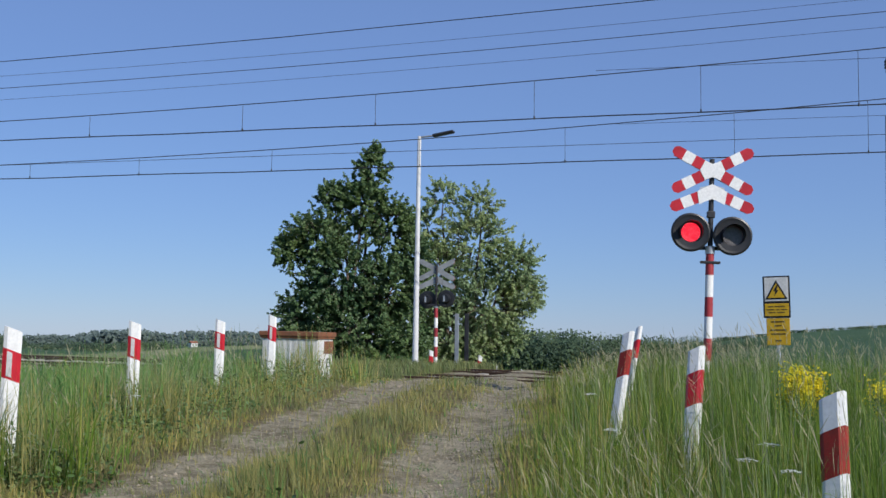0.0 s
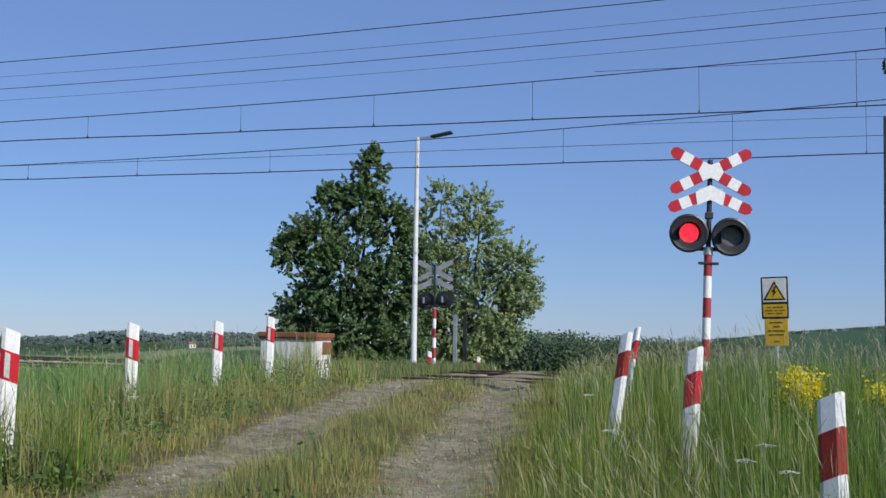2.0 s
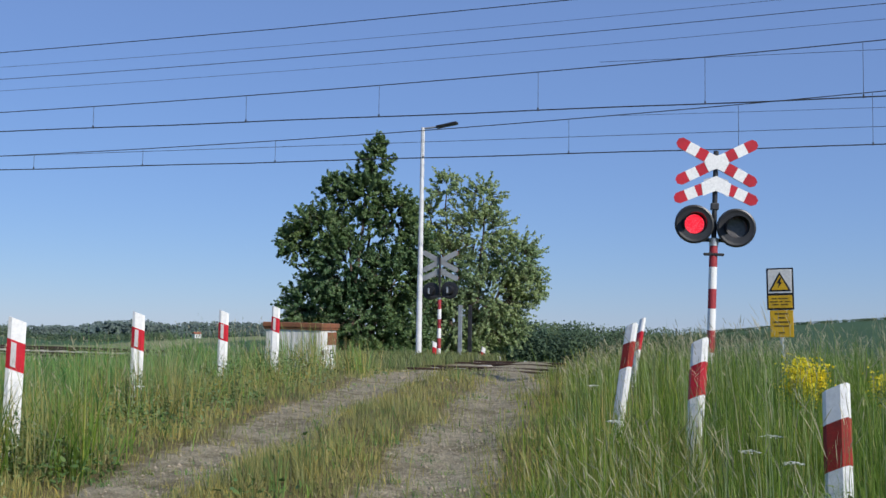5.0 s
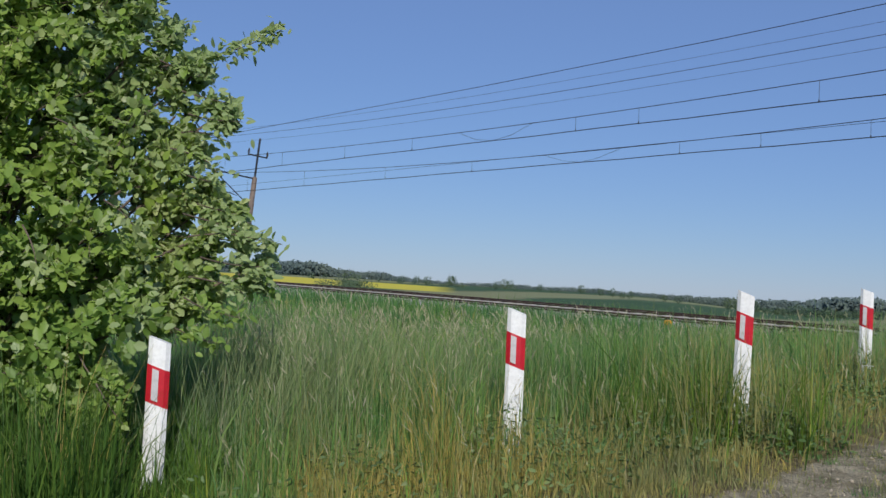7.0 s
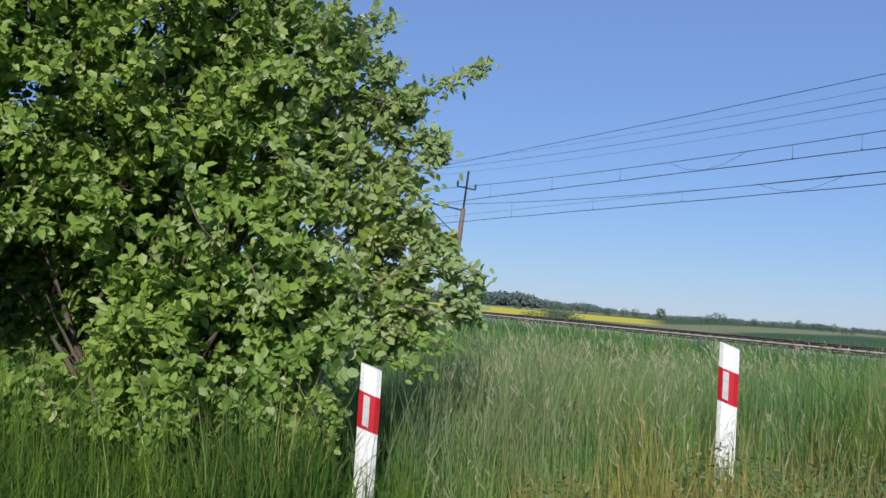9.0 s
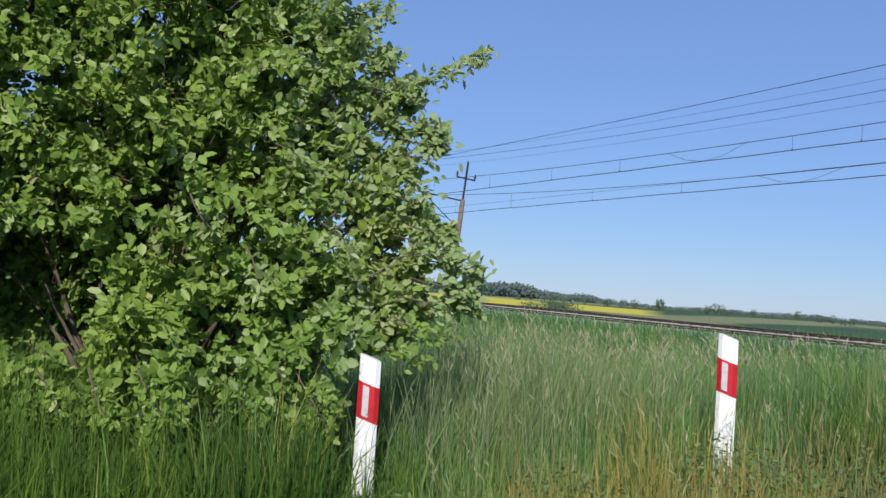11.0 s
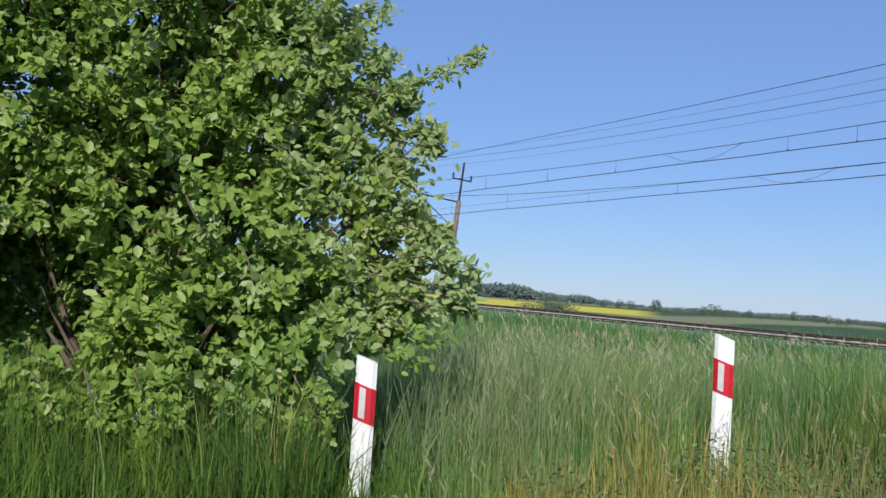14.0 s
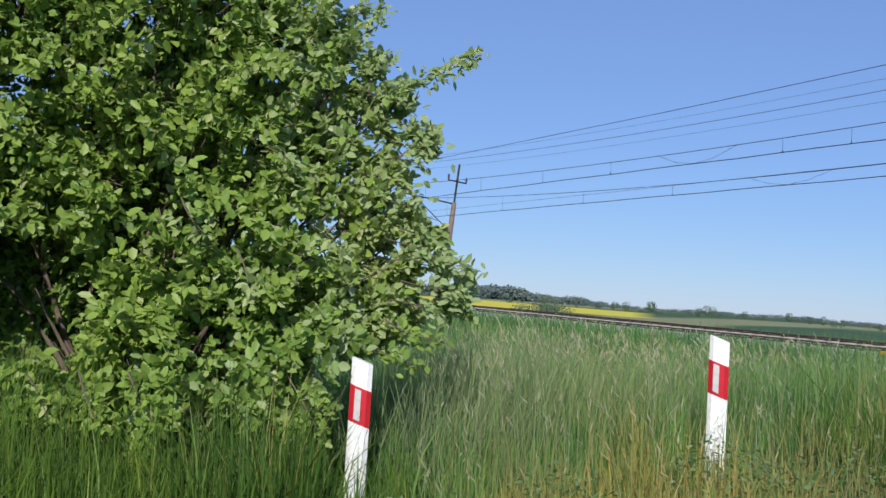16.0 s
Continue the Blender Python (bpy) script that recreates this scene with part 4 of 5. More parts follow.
# ---- far woods, hedges and a house ----
def wood_patch(name, label, trees, rng, clumps=70, leaf=0.16, wide=0.6, mat=None):
    """A far wood: every tree a ragged crown of small leaf clumps down to the ground."""
    at, along, up, size = [], [], [], []
    for x, y, h in trees:
        z = gz(x, y)
        n = clumps
        d = unit(rng.normal(0, 1, (n, 3)))
        r = rng.uniform(0.3, 1.0, n)[:, None] ** 0.6
        at.append(np.array((x, y, z + h * 0.48)) + d * r * np.array((h * wide, h * wide, h * 0.52)) * rng.uniform(0.85, 1.15))
        along.append(rng.normal(0, 1, (n, 3)))
        up.append(0.45 * d + rng.normal(0, 0.3, (n, 3)) + np.array((0.4, -0.3, 0.6)))
        size.append(np.full(n, h * leaf) * rng.uniform(0.6, 1.3, n))
    at, along, up, size = np.vstack(at), np.vstack(along), np.vstack(up), np.concatenate(size)
    return tagged(new(name, clump_mesh(name, at, along, up, size, mat or WOOD_LEAF)), label, "wood", "", "stuff")


def arc_trees(rng, az0, az1, r0, r1, h0, h1, count):
    out = []
    for _ in range(count):
        a, r = radians(rng.uniform(az0, az1)), rng.uniform(r0, r1)
        out.append((-r * math.sin(a), r * math.cos(a), rng.uniform(h0, h1)))
    return out


def crest_trees(rng, count, r0, r1, table, rough):
    """Trees whose tops follow a crest given as direction and elevation in degrees."""
    out = []
    for _ in range(count):
        az, r = rng.uniform(table[0][0], table[-1][0]), rng.uniform(r0, r1)
        x, y = -r * math.sin(radians(az)), r * math.cos(radians(az))
        top = 1.45 + r * math.tan(radians(np.interp(az, [q[0] for q in table], [q[1] for q in table]))) + rng.uniform(-rough, rough * 0.3)
        out.append((x, y, max(1.8, top - gz(x, y))))
    return out


def hollow_wood(rng, count):
    return crest_trees(rng, count, 185, 215, [(-1.5, -0.05), (1.0, 0.08), (2.9, 0.10), (6.2, 0.13), (7.5, 0.30), (9.2, 0.42), (9.9, 0.52), (11.1, 0.40), (13.5, 0.3)], 0.9)


wr = np.random.default_rng(5)
wood_patch("far_wood", "dark wood in the hollow beyond the crossing", hollow_wood(wr, 230), wr, 260, 0.062, 0.36)


RIDGE = [(23, 0.02), (24.8, 0.04), (26.6, 0.13), (28.6, 0.06), (29.4, -0.08), (31.1, 0.12), (32.4, 0.10), (34.1, -0.18), (36.6, -0.2), (41.2, -0.16), (42.7, -0.10), (43.5, -0.12), (44.6, 0.01), (47.3, -0.03), (48.7, 0.0), (50.4, 0.02), (51.9, 0.0), (52.7, 0.02), (54.2, 0.1), (55.4, 0.2), (56.0, 0.38), (57.2, 0.35), (58.7, 0.48), (59.3, 0.70), (60.2, 0.76), (61.4, 0.70), (65, 0.6), (90, 0.5)]


def polar_trees(spots):
    return [(-r * math.sin(radians(a)), r * math.cos(radians(a)), h) for a, r, h in spots]


wood_patch("far_wood", "wooded ridge on the skyline, bluish haze put into its leaf colour", crest_trees(wr, 1500, 660, 740, RIDGE, 0.8) + arc_trees(wr, 23, 30, 560, 600, 3.0, 5.0, 90), wr, 60, 0.22, 0.85, HAZED_HILL_LEAF)
wood_patch("far_wood", "thin tree line along the crest of a green field", crest_trees(wr, 380, 700, 740, [(-13, 0.80), (-7.2, 0.66), (-5.4, 0.58), (-4.1, 0.48), (-2.7, 0.24), (0.0, 0.14), (1.0, 0.1)], 0.4), wr, 60, 0.24, 1.0, WOOD_LEAF)
wood_patch("hedge", "bushes and round trees scattered between the fields", arc_trees(wr, 29.3, 34, 390, 430, 2.4, 3.6, 46) + arc_trees(wr, 34, 38, 400, 440, 1.6, 3.0, 26) + arc_trees(wr, 44, 60, 420, 560, 1.2, 2.4, 20) + polar_trees([(37.3, 420, 6.2), (36.6, 425, 4.6), (37.9, 418, 4.8), (34.4, 420, 5.2), (34.8, 424, 4.0), (33.9, 420, 4.2), (33.0, 410, 4.4), (31.8, 410, 3.6), (41.1, 400, 3.0), (40.4, 405, 3.2), (45.4, 520, 5.0), (52.35, 600, 6.6), (52.3, 604, 5.4), (49.5, 600, 6.0), (49.2, 604, 5.6), (49.9, 602, 4.8), (47.6, 590, 4.0), (43.8, 430, 3.4), (44.4, 436, 3.0), (55.0, 520, 4.2), (54.2, 520, 4.4), (53.6, 520, 4.8), (42.9, 380, 3.0), (43.3, 382, 2.6)]), wr, 200, 0.11, 0.50)
wood_patch("trackside_shrubs", "low shrubs growing along the far side of the track", arc_trees(wr, 56.4, 59.2, 62, 66, 0.9, 1.6, 7) + polar_trees([(57.7, 63, 1.9), (58.0, 63.5, 1.6)]) + arc_trees(wr, 53, 57, 66, 76, 0.6, 1.1, 9), wr, 420, 0.06, 0.6)

ha, hr = radians(28.3), 520.0
hx, hy = -hr * math.sin(ha), hr * math.cos(ha)
house = thing("house", "small far white house with a red-brown gabled roof", "house", at=pose(hx, hy, gz(hx, hy), 0, 0, 60))
part("wall", box(3.6, 3.0, 1.9, pose(0, 0, 0.95), 0.03), RENDER_WHITE, house)
part("roof", slab([(-1.7, 1.9), (1.7, 1.9), (0, 2.9)], 3.9, pose(1.95, 0, 0, 0, 0, 90), 0.0), ROOF_TILE, house)
for k in (-0.9, 0.9):
    part("window", box(0.6, 0.06, 0.8, pose(k, -1.53, 1.05), 0.01), GLASS_DARK, house)


# ---- grass ----
def scatter(n, r0, r1, az0, az1, rng):
    """Points round the tripod's place, thinning out with distance."""
    r = r0 * (r1 / r0) ** rng.uniform(0, 1, n)
    a = np.radians(rng.uniform(az0, az1, n))
    return -r * np.sin(a), r * np.cos(a), r


def zones(x, y):
    """Height of the sward, and how much of it is dry, by place."""
    side = x - road_x(y)
    left, right = side < 0, side >= 0
    away = np.abs(side) + 0.10 * np.sin(1.7 * y + 0.8 * left) + 0.08 * np.sin(4.3 * y + 2.0 * x) + 0.05 * np.sin(9.1 * y - 3.0 * x)
    h = np.where(left, np.interp(away, [0, 0.33, 0.52, 1.14, 1.35, 2.0, 2.8, 4.0], [0.24, 0.17, 0.02, 0.02, 0.16, 0.36, 0.55, 0.66]), np.interp(away, [0, 0.33, 0.50, 1.24, 1.45, 1.9, 2.6, 4.0], [0.24, 0.17, 0.02, 0.02, 0.22, 0.52, 0.62, 0.63]))
    dry_far = smooth01(y, 15, 18) * (1 - smooth01(away, 3.5, 6))
    dry = np.where(left, np.interp(away, [0, 0.6, 1.3, 2.6, 3.4, 4.6], [0.92, 0.94, 0.94, 0.74, 0.30, 0.10]), np.interp(away, [0, 0.6, 1.3, 1.8, 3.0], [0.92, 0.94, 0.84, 0.42, 0.20]))
    h = h * np.where(left, np.interp(np.hypot(x, y), [7, 12, 22], [1.0, 0.82, 0.6]), np.interp(np.hypot(x, y), [7, 11, 15], [1.0, 0.9, 0.75]))
    h = h * np.where(away > 2.1, 1.0, np.interp(y, [14, 17, 20, 29, 31, 40], [1, 0.7, 0.5, 0.6, 1.0, 1.0]))
    h = np.where(left & (away < 3.0) & (y < 8.0), h * np.interp(y, [6.5, 8.0], [0.8, 1.0]), h)
    h = np.where((np.abs(x + 6.95) < 1.65) & (y > 14.9) & (y < 17.3), 0.66, h)
    for px, py, low in ((-5.63, 2.34, 0.22), (-5.19, 4.55, 0.58)):
        d = math.hypot(px, py)
        off, go = np.abs(x * py - y * px) / d, (x * px + y * py) / d
        h = np.where((off < 0.22) & (go < d + 0.15) & (go > 3.0), np.minimum(h, low), h)
    for px, py, high in ((-4.89, 6.46, 0.60), (-5.76, 9.49, 0.54), (-6.17, 12.12, 0.48), (0.40, 5.05, 0.68)):
        d = math.hypot(px, py)
        off, go = np.abs(x * py - y * px) / d, (x * px + y * py) / d
        h = np.where((off < 0.55 + 0.15 * np.sin(5 * y)) & (go < d + 0.6) & (go > d - 0.7), np.maximum(h, high), h)
    h = np.where((np.abs(x + 7.0) < 1.3) & (y > 16.1) & (y < 17.3), 0.95, h)
    h = np.where((y > 16.5) & (away > 4.5), np.maximum(h, 0.50), h)
    h = np.where((np.hypot(x + 6.2, y - 0.7) < 1.3) & (x > -6.7), np.maximum(h, 0.74), h)
    stalks = (np.hypot(x + 5.15, y - 1.75) < 0.55 + 0.12 * np.sin(7 * x)) & (np.abs(x * 2.34 + y * 5.63) / 6.1 > 0.22)
    h = np.where(stalks, np.maximum(h, 0.92), h)
    bed_ = (y > np.where(away > 4.5, 20.9, 19.4)) & (y < 29.4)
    h = np.where(bed_, np.where(away > 4.5, 0.06, np.where(away > 2.0, 0.24, 0.0)), h)
    dry = np.where((x < -4.4) & (y < 2.6), 0.08, dry)
    return h, np.maximum(dry, 0.75 * dry_far), away


GRASS_GREEN = foliage("meadow_grass", (0.185, 0.335, 0.092), (0.075, 0.175, 0.052), (0.34, 0.41, 0.16), 0.42, 0.5, 0.55, 0.9, True, 0.22)
GRASS_VERGE = foliage("verge_grass", (0.180, 0.275, 0.048), (0.062, 0.125, 0.020), (0.42, 0.41, 0.16), 0.40, 0.5, 0.55, 0.9, True, 0.2)
# lush grass with the shade of bush foot and verge put into its green
GRASS_LUSH_SHADE = foliage("lush_shaded_grass", (0.135, 0.230, 0.040), (0.052, 0.112, 0.020), (0.30, 0.35, 0.09), 0.42, 0.5, 0.8, 0.9, True, 0.2)
GRASS_DRY = foliage("dry_verge_grass", (0.335, 0.315, 0.120), (0.205, 0.225, 0.075), (0.49, 0.42, 0.26), 0.36, 0.6, 0.9, 0.7, True)
STEM = foliage("grass_stem", (0.30, 0.36, 0.165), (0.20, 0.28, 0.115), (0.46, 0.43, 0.26), 0.35, 0.6, 0.9, 0.5)
SEED_HEAD = foliage("grass_seed_heads", (0.47, 0.43, 0.28), (0.34, 0.33, 0.20), (0.56, 0.50, 0.35), 0.35, 0.7, 0.9, 0.25)
WEED_LEAF = foliage("weed_leaf", (0.115, 0.185, 0.055), (0.075, 0.135, 0.042), (0.17, 0.22, 0.08), 0.25, 0.5, 1.0)
VERGE_WEED = foliage("verge_weed_leaf", (0.195, 0.270, 0.110), (0.125, 0.195, 0.080), (0.31, 0.33, 0.18), 0.35, 0.55, 1.0)

GR = np.random.default_rng(77)
WIND = math.radians(200)


def sward(name, label, count, dry_part, material, r0=2.3, r1=46.0, wide=0.0036, tall=1.0, around=(-16, 96), stand=None, upright=1.0, each=22):
    """Grass in tufts: each tuft's blades spread from its middle, with loose blades between."""
    nt = count // each
    x, y, r = scatter(nt, r0, r1, *around, GR)
    h, dry, away = zones(x, y)
    clump = 0.5 + 0.3 * np.sin(x * 1.9 + 1.3 * np.sin(y * 1.3)) * np.sin(y * 2.1 + 1.1 * np.sin(x * 1.7)) + 0.3 * np.sin(x * 0.61 + 2.0 * np.sin(y * 0.5)) * np.sin(y * 0.83 + 1.0 + 1.5 * np.sin(x * 0.4))
    prob = dry if dry_part else 1 - dry
    keep = (GR.uniform(0, 1, nt) < prob * (0.55 + 0.45 * clump)) & (h > 0.025) | ((h > 0.015) & (h <= 0.025) & (GR.uniform(0, 1, nt) < 0.16))
    if name == "meadow_grass":
        keep &= ~((np.hypot(x + 7.2, y - 1.3) < 1.0))
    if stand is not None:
        # tufts that get the shade-darkened green: bush foot, then a verge patch
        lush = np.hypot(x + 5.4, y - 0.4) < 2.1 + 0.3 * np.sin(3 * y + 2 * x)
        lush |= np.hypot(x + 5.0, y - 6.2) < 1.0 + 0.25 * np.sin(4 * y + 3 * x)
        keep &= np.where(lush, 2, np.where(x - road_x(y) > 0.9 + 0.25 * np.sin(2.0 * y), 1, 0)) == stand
    x, y, r, h, clump = x[keep], y[keep], r[keep], h[keep], clump[keep]
    n = len(x)
    size = GR.uniform(0.55, 1.5, n)
    lift = GR.uniform(0.5, 1.28, n) * (0.66 + 0.6 * clump)
    hue = np.clip(GR.normal(0.45, 0.22, n) + 0.25 * np.sin(x * 1.1 + 0.9 * y) * np.sin(0.7 * y - 0.5 * x), 0, 1)
    pick = np.repeat(np.arange(n), each)
    m = len(pick)
    loose = GR.uniform(0, 1, m) < 0.22
    rad = np.where(loose, 0.16, 0.034 * size[pick]) * (1 + r[pick] / 9) * np.where(h[pick] < 0.1, 0.6, 1.0)
    ox, oy = GR.normal(0, 1, m) * rad, GR.normal(0, 1, m) * rad
    bx, by = x[pick] + ox, y[pick] + oy
    hh = np.maximum(h[pick], 0.05) * lift[pick] * GR.uniform(0.45, 1.2, m) * tall
    root = np.stack([bx, by, ground_z(bx, by) - 0.02], 1)
    width = wide * (1 + r[pick] / 7.5) * GR.uniform(0.55, 1.5, m)
    way = np.where(GR.uniform(0, 1, m) < 0.75, np.arctan2(oy, ox), WIND) + GR.normal(0, 0.8, m)
    me = blade_mesh(name, root, hh, way, GR.uniform(0.03, 0.75, m) ** 1.6 * upright, width, material, GR, ((0.0, 1.0), (0.55, 0.85)))
    at = me.attributes.new("tuft", "FLOAT", "POINT")
    at.data.foreach_set("value", np.repeat(hue[pick], 5).astype(np.float32))
    return tagged(new(name, me), label, "grass", "", "stuff")


sward("meadow_grass", "tall green meadow grass on the field beside the road", 560000, False, GRASS_GREEN, wide=0.0026, stand=0)
sward("verge_grass", "tall yellow-green upright grass on the bank by the signal", 620000, False, GRASS_VERGE, wide=0.0023, stand=1, upright=0.85)
sward("lush_shaded_grass", "lush green grass by bush and verge, shade put into its colour", 280000, False, GRASS_LUSH_SHADE, 2.3, 9.0, 0.0042, stand=2, around=(28, 96))
sward("meadow_grass", "tall green grass on the verge behind the tripod", 24000, False, GRASS_GREEN, 1.2, 16.0, 0.006, 1.0, (96, 344), each=6)
sward("dry_grass", "short dry yellow-green grass along the ruts", 330000, True, GRASS_DRY, wide=0.0023)
sward("dry_grass", "short dry grass along the ruts behind the tripod", 16000, True, GRASS_DRY, 0.7, 12.0, 0.006, 1.0, (96, 344), each=6)
sward("dry_grass", "short trodden grass round the tripod", 9000, True, GRASS_DRY, 0.5, 2.4, 0.004, 0.6, (-16, 96), each=6)


def turf(count):
    """Dense short turf between and beside the ruts, thinning into the bare earth."""
    x, y, r = scatter(count * 3, 3.2, 22.0, -14, 78, GR)
    side = x - road_x(y)
    away = np.abs(side) + 0.10 * np.sin(1.7 * y + 0.8 * (side < 0)) + 0.07 * np.sin(4.3 * y + 2.0 * x) + 0.05 * np.sin(9.1 * y - 3.0 * x)
    patch = 0.5 + 0.5 * np.sin(3.1 * x + 1.7 * np.sin(2.3 * y)) * np.sin(2.9 * y + 1.3 * np.sin(3.7 * x))
    prob = np.interp(away, [0, 0.35, 0.52, 0.7, 1.0, 1.2, 1.5, 3.0, 3.6], [1, 0.9, 0.25, 0.03, 0.03, 0.3, 0.95, 0.8, 0.0]) * (0.45 + 0.55 * patch)
    keep = np.flatnonzero((GR.uniform(0, 1, len(x)) < prob) & (y < 19.0))[:count]
    x, y, r = x[keep], y[keep], r[keep]
    n = len(x)
    root = np.stack([x, y, ground_z(x, y) - 0.01], 1)
    me = blade_mesh("turf", root, GR.uniform(0.03, 0.13, n), GR.uniform(0, 2 * np.pi, n), GR.uniform(0.1, 1.0, n), 0.0026 * (1 + r / 7) * GR.uniform(0.6, 1.5, n), GRASS_DRY, GR, ((0.0, 1.0), (0.55, 0.85)))
    at = me.attributes.new("tuft", "FLOAT", "POINT")
    at.data.foreach_set("value", np.repeat(np.clip(0.75 * patch[keep] + GR.normal(0.1, 0.2, n), 0, 1), 5).astype(np.float32))
    tagged(new("turf", me), "short trodden olive and straw-coloured turf beside the ruts", "grass", "", "stuff")


turf(70000)


def seed_stems(count):
    """Tall thin stems with nodding pale seed heads."""
    x, y, r = scatter(count, 3.0, 40, -14, 94, GR)
    h, dry, away = zones(x, y)
    clump = np.maximum(np.sin(x * 0.9 + 2.0) * np.sin(y * 0.8 + 0.5 * x), 1.3 * np.exp(-((x + 6.9) ** 2 + (y - 4.0) ** 2) / 2.6))
    keep = (h > 0.30) & (GR.uniform(0, 1, count) < np.where(x > road_x(y), np.where(y > 9.5, 0.30, 0.06), 0.07) + 0.55 * np.maximum(clump - 0.25, 0)) & (np.hypot(x + 6.8, y - 1.0) > 2.1) & ~((x < -1.5) & (y < 2.2))
    x, y, r, h = x[keep], y[keep], r[keep], h[keep]
    n = len(x)
    hh = h * (GR.uniform(1.05, 1.5, n) + 0.25 * np.exp(-((x + 6.7) ** 2 + (y - 3.9) ** 2) / 1.2)) * np.where((x > road_x(y)) & (y < 9.5), 1.12, 1.0) * np.interp(r, [6, 14], [1.0, 0.85])
    root = np.stack([x, y, ground_z(x, y) - 0.02], 1)
    ld, le = WIND + GR.normal(0, 1.4, n), GR.uniform(0.03, 0.28, n) * np.where(x > road_x(y), 0.55, 1.0)
    wd = 0.0022 * (1 + r / 7)
    stems = tagged(new("grass_stems", blade_mesh("grass_stems", root, hh, ld, le, wd, STEM, GR)), "thin pale grass stems above the meadow", "grass", "", "stuff")
    out = np.stack([np.cos(ld), np.sin(ld), np.zeros(n)], 1)
    tip = root + out * (le * hh)[:, None] + np.stack([np.zeros(n), np.zeros(n), hh * (1 - 0.25 * le)], 1)
    spikes = []
    for k in range(3):
        spikes.append(tip - out * 0.012 * k + GR.normal(0, 0.006, (n, 3)) - np.array((0, 0, 0.028)) * k)
    at = np.vstack(spikes)
    along = np.vstack([out * 0.55 + np.array((0, 0, 0.95)) + GR.normal(0, 0.25, (n, 3)) for _ in range(3)])
    length = np.tile(0.060 * GR.uniform(0.5, 1.6, n), 3)
    heads = leaf_mesh("grass_seed_heads", at, along, GR.normal(0, 1, (3 * n, 3)), length, np.tile(np.where(x > road_x(y), 0.0020, 0.0030) * (1 + r / 8), 3), SEED_HEAD)
    tagged(new("grass_seed_heads", heads), "pale beige nodding seed heads of tall grass", "grass", "", "stuff")


seed_stems(52000)


def tall_tufts(spots, each):
    """Loose tufts of long pale blades that stand over the meadow."""
    roots, hs = [], []
    for cx, cy, rad, h in spots:
        x, y = GR.normal(cx, rad, each), GR.normal(cy, rad, each)
        roots.append(np.stack([x, y, ground_z(x, y) - 0.02], 1))
        hs.append(h * GR.uniform(0.6, 1.15, each))
    root, hh = np.vstack(roots), np.concatenate(hs)
    n = len(hh)
    me = blade_mesh("tall_grass", root, hh, WIND + math.pi + GR.normal(0, 1.2, n), GR.uniform(0.05, 0.6, n), 0.0042 * GR.uniform(0.7, 1.5, n), STEM, GR)
    return tagged(new("tall_grass", me), "long pale tufts of grass over the meadow", "grass", "", "stuff")


tall_tufts([(-6.3, 3.5, 0.35, 0.95), (-6.9, 4.1, 0.4, 1.0), (-6.2, 4.4, 0.4, 0.85), (-7.6, 4.6, 0.5, 0.95), (-7.2, 5.6, 0.5, 0.8), (-8.6, 5.6, 0.5, 0.9), (-6.0, 2.9, 0.3, 0.9), (-6.4, 8.0, 0.5, 0.7), (-6.4, 11.0, 0.4, 0.75), (-7.9, 7.4, 0.6, 0.75), (-6.6, 3.6, 0.4, 1.05), (-7.1, 3.9, 0.45, 1.05), (-6.5, 4.1, 0.4, 0.95)], 230)


def trackside(count):
    """Tall grass on the shoulder of the ballast."""
    y = GR.uniform(18.4, 21.0, count)
    x = -y * np.tan(np.radians(GR.uniform(20, 73, count)))
    keep = x < -8.0
    x, y = x[keep], y[keep]
    n, r = len(x), np.hypot(x, y)
    root = np.stack([x, y, rail_z(x) - 0.45], 1)
    me = blade_mesh("trackside_grass", root, GR.uniform(0.25, 0.62, n), WIND + GR.normal(0, 1.2, n), GR.uniform(0.05, 0.4, n), 0.0045 * (1 + r / 7.5), GRASS_GREEN, GR)
    return tagged(new("trackside_grass", me), "tall grass along the shoulder of the railway ballast", "grass", "", "stuff")


trackside(16000)


def crossing_verge(count):
    """Short dry grass at both ends of the crossing, over the ballast."""
    x = np.concatenate([GR.uniform(-11.5, -6.6, count), GR.uniform(-3.3, 1.5, count // 2)])
    y = GR.uniform(18.8, 31.0, len(x))
    n, r = len(x), np.hypot(x, y)
    root = np.stack([x, y, np.maximum(ground_z(x, y), rail_z(x) - 0.12) - 0.01], 1)
    me = blade_mesh("crossing_verge_grass", root, GR.uniform(0.08, 0.32, n), WIND + GR.normal(0, 1.2, n), GR.uniform(0.05, 0.5, n), 0.0045 * (1 + r / 8), GRASS_DRY, GR)
    return tagged(new("crossing_verge_grass", me), "dry tufted grass beside the crossing", "grass", "", "stuff")


crossing_verge(9000)


def weeds(name, label, count, spots, material, size, h):
    """Low broad-leaved weeds in patches."""
    ats = []
    for cx, cy, rad, k in spots:
        n = int(count * k)
        a, q = GR.uniform(0, 2 * np.pi, n), rad * np.sqrt(GR.uniform(0, 1, n))
        x, y = cx + q * np.cos(a), cy + q * np.sin(a)
        ats.append(np.stack([x, y, ground_z(x, y) + GR.uniform(0.0, 1.0, n) * h * (1 - 0.6 * q / rad)], 1))
    at = np.vstack(ats)
    n = len(at)
    s = size * GR.uniform(0.5, 1.3, n)
    me = leaf_mesh(name, at, GR.normal(0, 1, (n, 3)) * np.array((1, 1, 0.5)), GR.normal(0, 0.5, (n, 3)) + np.array((0, 0, 1)), s, s * 0.5, material)
    return tagged(new(name, me), label, "weeds", "", "stuff")


